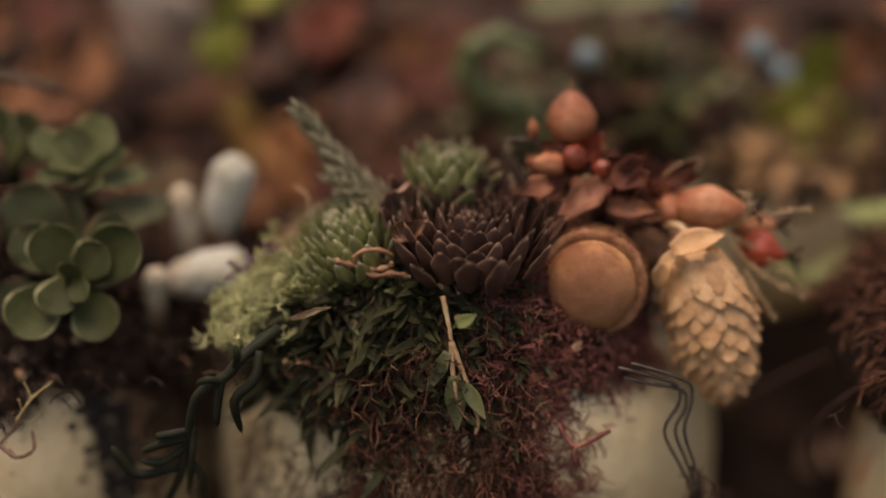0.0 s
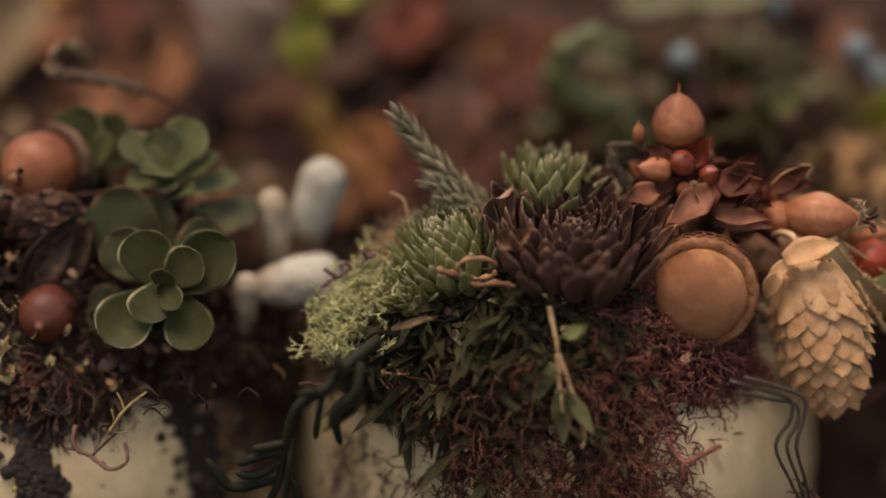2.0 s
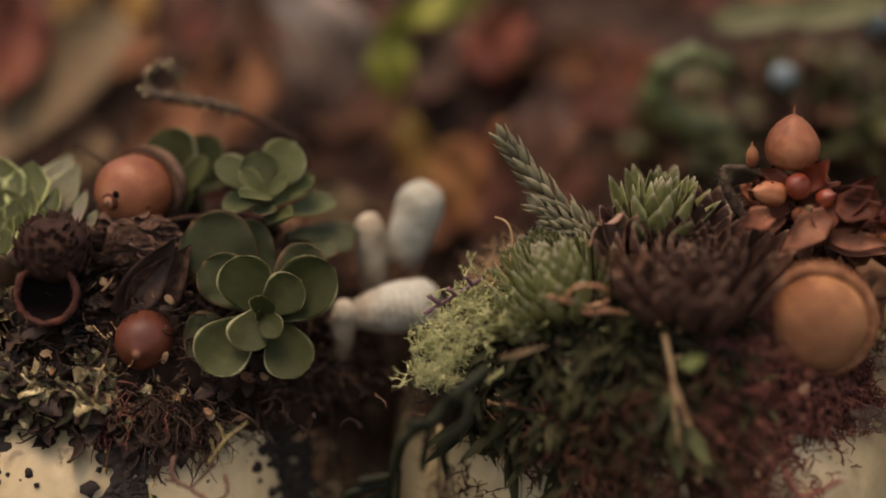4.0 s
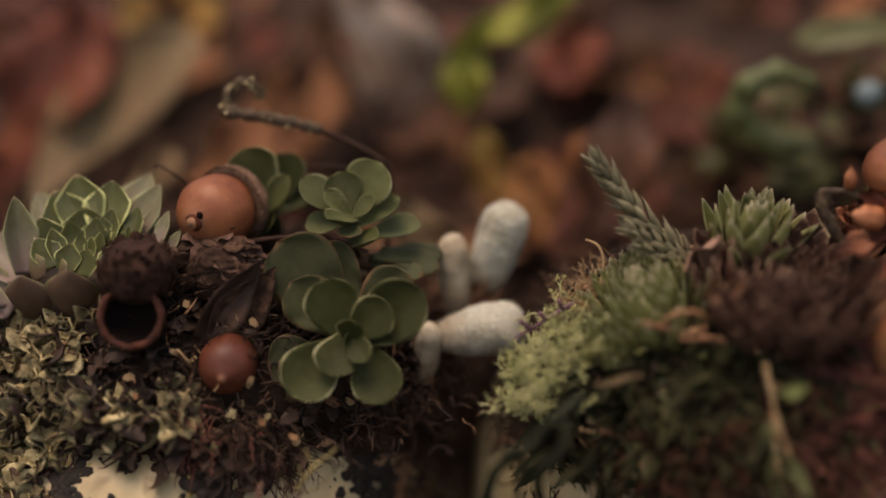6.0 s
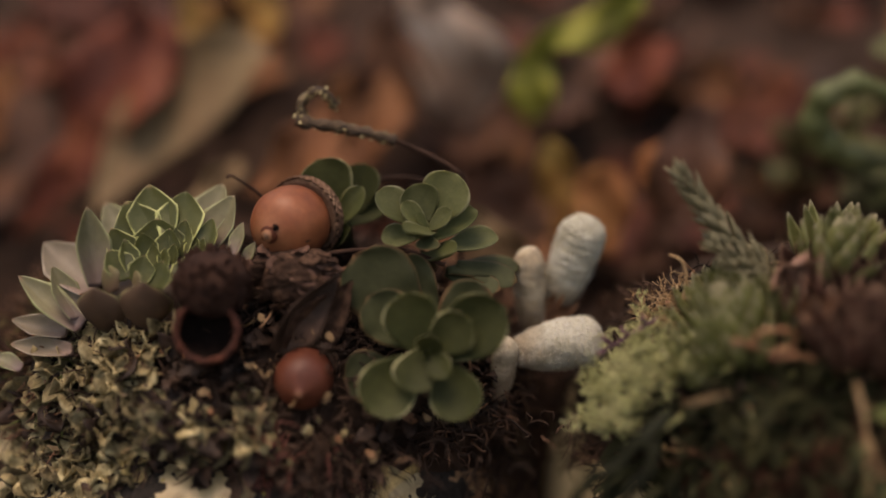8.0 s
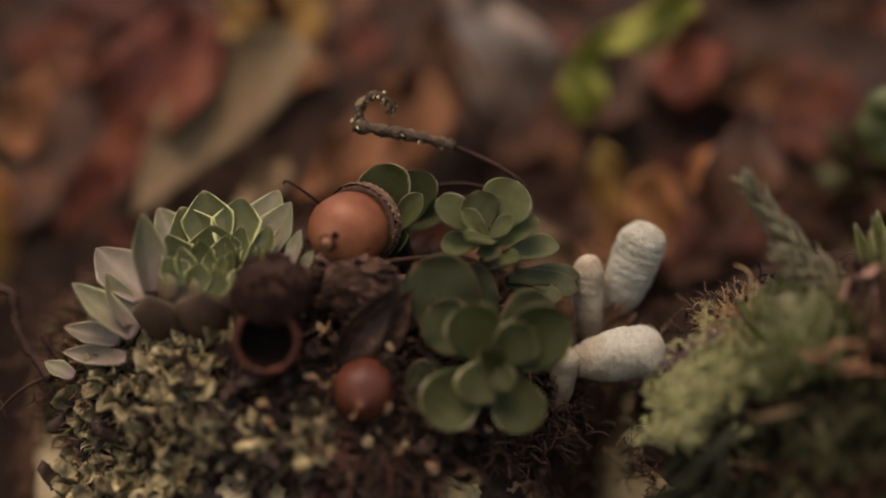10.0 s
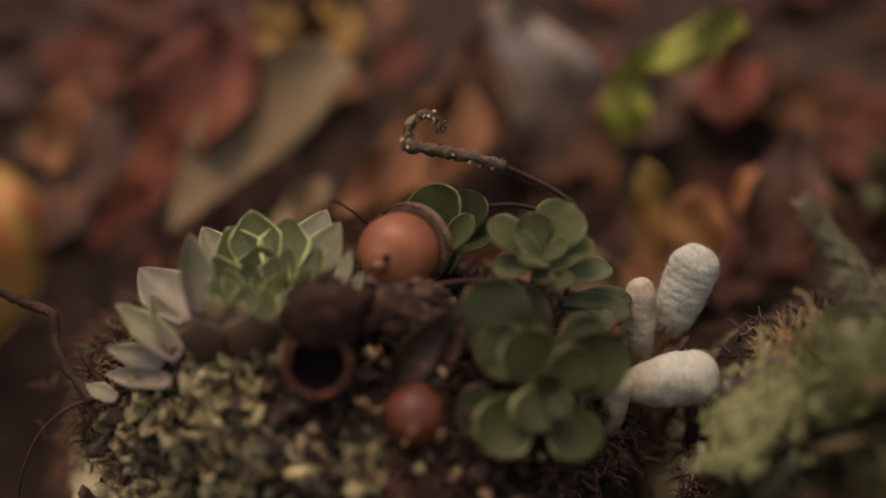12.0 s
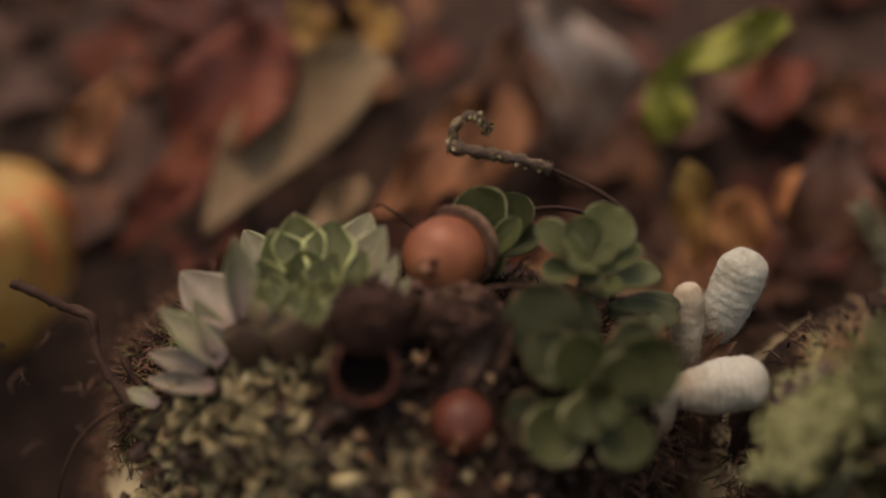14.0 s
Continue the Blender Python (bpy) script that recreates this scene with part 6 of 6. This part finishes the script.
twig("brown stem crossing behind the bark", [(-96, 238, 80), (-88, 240, 80.5), (-78, 240, 81), (-70, 238, 79)], 0.45, 0.45)
twig("thin brown stem behind the sedum rosette", [(-88, 255, 86), (-80, 256, 87.5), (-72, 255, 86.5), (-66, 252, 83)], 0.4, 0.5)
twig("pale yellow branched lichen twig on the stained pumpkin", [(-80.7, 204.7, 50.1), (-79.5, 205.2, 51.8), (-77.7, 206.0, 54.2), (-75.5, 207.1, 55.8), (-73.7, 207.8, 57.0)], 0.42, 0.16, LICHEN_YELLOW, 0.1, ([(-79.5, 205.2, 51.8), (-80.2, 206.5, 54.1)], [(-77.7, 206.0, 54.2), (-78.4, 207.3, 55.4), (-79.2, 208.0, 56.7)], [(-80.7, 204.7, 50.1), (-77.3, 204.5, 50.5), (-75.6, 205.4, 52.1), (-75.7, 205.9, 52.8)]))
twig("thin dark root curling over the stained rind", [(-86.9, 205.6, 51.0), (-87.1, 203.5, 49.4), (-86.1, 202.2, 48.0), (-83.7, 201.7, 47.0), (-80.4, 200.2, 45.3), (-77.3, 201.4, 46.0), (-77.9, 203.9, 48.5)], 0.5, 0.3, BARK_RED, 0.3, ([(-86.1, 202.2, 48.0), (-88.3, 202.7, 48.1)], [(-83.7, 201.7, 47.0), (-81.0, 203.5, 49.1), (-79.5, 205.2, 49.9)], [(-80.4, 200.2, 45.3), (-81.7, 201.3, 46.2)]))
twig("thin curled straw above the moss", [(-29.8, 241.5, 80), (-27.5, 241, 79), (-26.5, 240, 76), (-27, 239, 71)], 0.2, 0.3, STRAW)
twig("purple dry stem on the pale lichen", [(-43, 229, 66), (-37, 232, 68.5), (-32, 234, 71)], 0.35, 0.45, PURPLE_STEM, 0.3, ([(-37, 232, 68.5), (-38.5, 231, 70.5)], [(-34, 233, 70), (-35, 232, 72.5)], [(-40, 230.5, 67.3), (-42, 230, 69.5)]))
moss("purple dry stems tangled on the pale lichen", PURPLE_STEM, MOUND_A, (-38, -27), (226, 240), 40, 5, 0.22, 0.6, 0.0, (-0.4, -0.4, 0.4), 41, 1)
moss("tan root fluff beside the green houseleek", STRAW, MOUND_A, (-34, -25), (236, 248), 190, 5, 0.2, 0.8, 0.0, (-0.3, 0, 0.4), 42, 1)



def crumbs(label, m, xs, ys, n, mats, seed):
    """Broken bits of straw and leaf lying where they fell on the planting."""
    for k, mat in enumerate(mats):
        rng = random.Random(seed + k)
        g = Geo()
        for _ in range(n):
            p, nrm = scatter(rng, m, xs, ys, -rng.uniform(1.0, 3.2))
            d = Vector((rng.uniform(-1, 1), rng.uniform(-1, 1), rng.uniform(-0.5, 0.6)))
            if rng.random() < 0.5:
                pts, rad = strand(rng, p, d, rng.uniform(2, 5.5), rng.uniform(0.12, 0.28), 0.35, 4)
                g.add(*tube(pts, rad, 4, 0.3))
            else:
                g.add(*blade(rng.uniform(1.2, 3.4), rng.uniform(0.7, 1.9), 0.25, "strap", 0.4, rng.uniform(-0.8, 0.8), 4, 3, 0.12, 1.5, k), m=basis(p, d, nrm))
        single("plant_crumbs", g, mat, label, "plant litter", kind="stuff")


crumbs("dry crumbs caught among the rosettes", MOUND_A, (-34, 30), (212, 246), 70, (STRAW, DRY_LEAF, WET_LEAF), 61)
crumbs("dry crumbs caught among bark and sedum", MOUND_B, (-150, -62), (214, 246), 60, (STRAW, DRY_LEAF, WET_LEAF), 71)

# ---- arrangements behind the row ----
pumpkin("cream pumpkin hidden under mossy plants behind", (42, 310, 14), 36, 48, PUMPKIN_WHITE, 9, 0.06, seed=15)
MOUND_F = ((42, 310, 54), (38, 24, 24))
mound("brown root ball on the pumpkin behind", MOUND_F, MOUND)
leafy_cover("olive and brown leaves on the arrangement behind", OLIVE_LEAF, MOUND_F, (6, 78), (288, 330), 240, 9, 4, "round", 51, lean=(0, -0.2, 0.3))
leafy_cover("brown dry leaves on the arrangement behind", L_BROWN, MOUND_F, (6, 78), (288, 330), 160, 11, 5, "long", 52, lean=(0, -0.2, 0.3))
leafy_cover("cream papery leaves on the pale pumpkin behind", HOP, MOUND_E, (58, 106), (282, 322), 130, 9, 3.2, "long", 53, lean=(0, -0.2, 0.3))
leafy_cover("tan wispy leaves on the pale pumpkin behind", L_TAN, MOUND_E, (56, 106), (280, 322), 170, 10, 3, "long", 55, lean=(0, -0.1, 0.5))
leafy_cover("yellow-green leaves on the pale pumpkin behind", L_LIME, MOUND_E, (76, 108), (290, 322), 26, 11, 5, "round", 54, lean=(0.2, -0.2, 0.6))


def blue_berry(at, r, foot):
    ob = thing("blue_berry", "dusty blue berry on a thin stalk", "berry", at, "blue berries")
    part("fruit", Geo().add(*lathe(round_profile(r, 2 * r, n=14), 24), m=Matrix.Translation((0, 0, -r))), BERRY_BLUE, ob)
    line = smooth_line([(0, 0, -r), (0.5, 1, -r - 4), Vector(foot) - Vector(at)], 4)
    part("stalk", Geo().add(*tube(line, 0.45, 5)), TWIG_FINE, ob)


for at, r, foot in (((33, 292, 87.4), 2.9, (36, 298, 66)), ((72.5, 296, 88), 3.0, (70, 300, 62)), ((55, 305, 95), 3.0, (54, 308, 72)), ((80, 300, 80), 3.3, (80, 302, 62)), ((75.5, 299, 84), 2.0, (76, 301, 62))):
    blue_berry(at, r, foot)
for b, t, w, mat in (((10, 294, 76), (24, 291, 74), 9, OLIVE_LEAF), ((19, 304, 95), (38, 302, 99), 7, OLIVE_LEAF), ((34, 304, 96), (56, 303, 100), 7, OLIVE_LEAF), ((88, 305, 70), (90, 302, 88), 10, L_LIME)):
    tagged(bent_leaf("curled green leaf on the arrangement behind", mat, b, t, w, 0.6, "strap", (0, -0.7, 0.6), 0.3, 0.05, "green_leaf", 0.8), group="green leaves")


def curled_stem():
    """A thick fleshy leaf rolled into an open curl."""
    g = Geo()
    line = smooth_line([(21.3, 291, 89.8), (13, 290, 93), (6.2, 289.5, 89), (6.6, 290, 81.5), (13.4, 290.5, 76.5), (23.5, 292, 75)], 6)
    n = len(line)
    g.add(*tube(line, [1.0 + 2.4 * math.sin(0.35 + 2.5 * i / n) ** 2 + 0.5 * math.sin(1.3 * i) for i in range(n)], 10, 0.12))
    single("curled_leaf", g, CURL_GREEN, "fleshy green leaf curled on the arrangement behind", "leaf", group="green leaves")


curled_stem()
twig("dark upright stem on the arrangement behind", [(38, 291, 60), (39.5, 290, 76), (38, 292, 92)], 1.3, 1.0)
bent_leaf("orange leaf beside the arrangement behind", L_ORANGE, (96, 314, 70), (108, 310, 86), 14, 0.4, "round")
bent_leaf("pale grey leaf lying on the soil", L_PALE, (93, 275, -19), (104, 281, -8), 13, 0.3, "round")


# ---- the row's spacing ----
def spread(about, factor, left):
    """Moves one half of the row along its lines of sight from a point, keeping its form."""
    m = Matrix.Translation(Vector(about) * MM) @ Matrix.Scale(factor, 4) @ Matrix.Translation(-Vector(about) * MM)
    for ob in [o for o in scene.objects if o.parent is None and o.name != "camera" and o.name != "ground" and o.type in ("MESH", "EMPTY")]:
        meshes = [o for o in (ob, *ob.children_recursive) if o.type == "MESH"]
        corners = [o.matrix_world @ Vector(c) for o in meshes for c in o.bound_box]
        x, y = (sum(c[i] for c in corners) / len(corners) / MM for i in (0, 1))
        if y < 263 and (x < -52 or (y > 230 and x < -41)) == left:
            ob.matrix_basis = m @ ob.matrix_basis


bpy.context.view_layer.update()
spread((-12.7, 5.9, 204.2), 0.9885, False)
spread((-69.2, 29.8, 206.4), 1.0155, True)
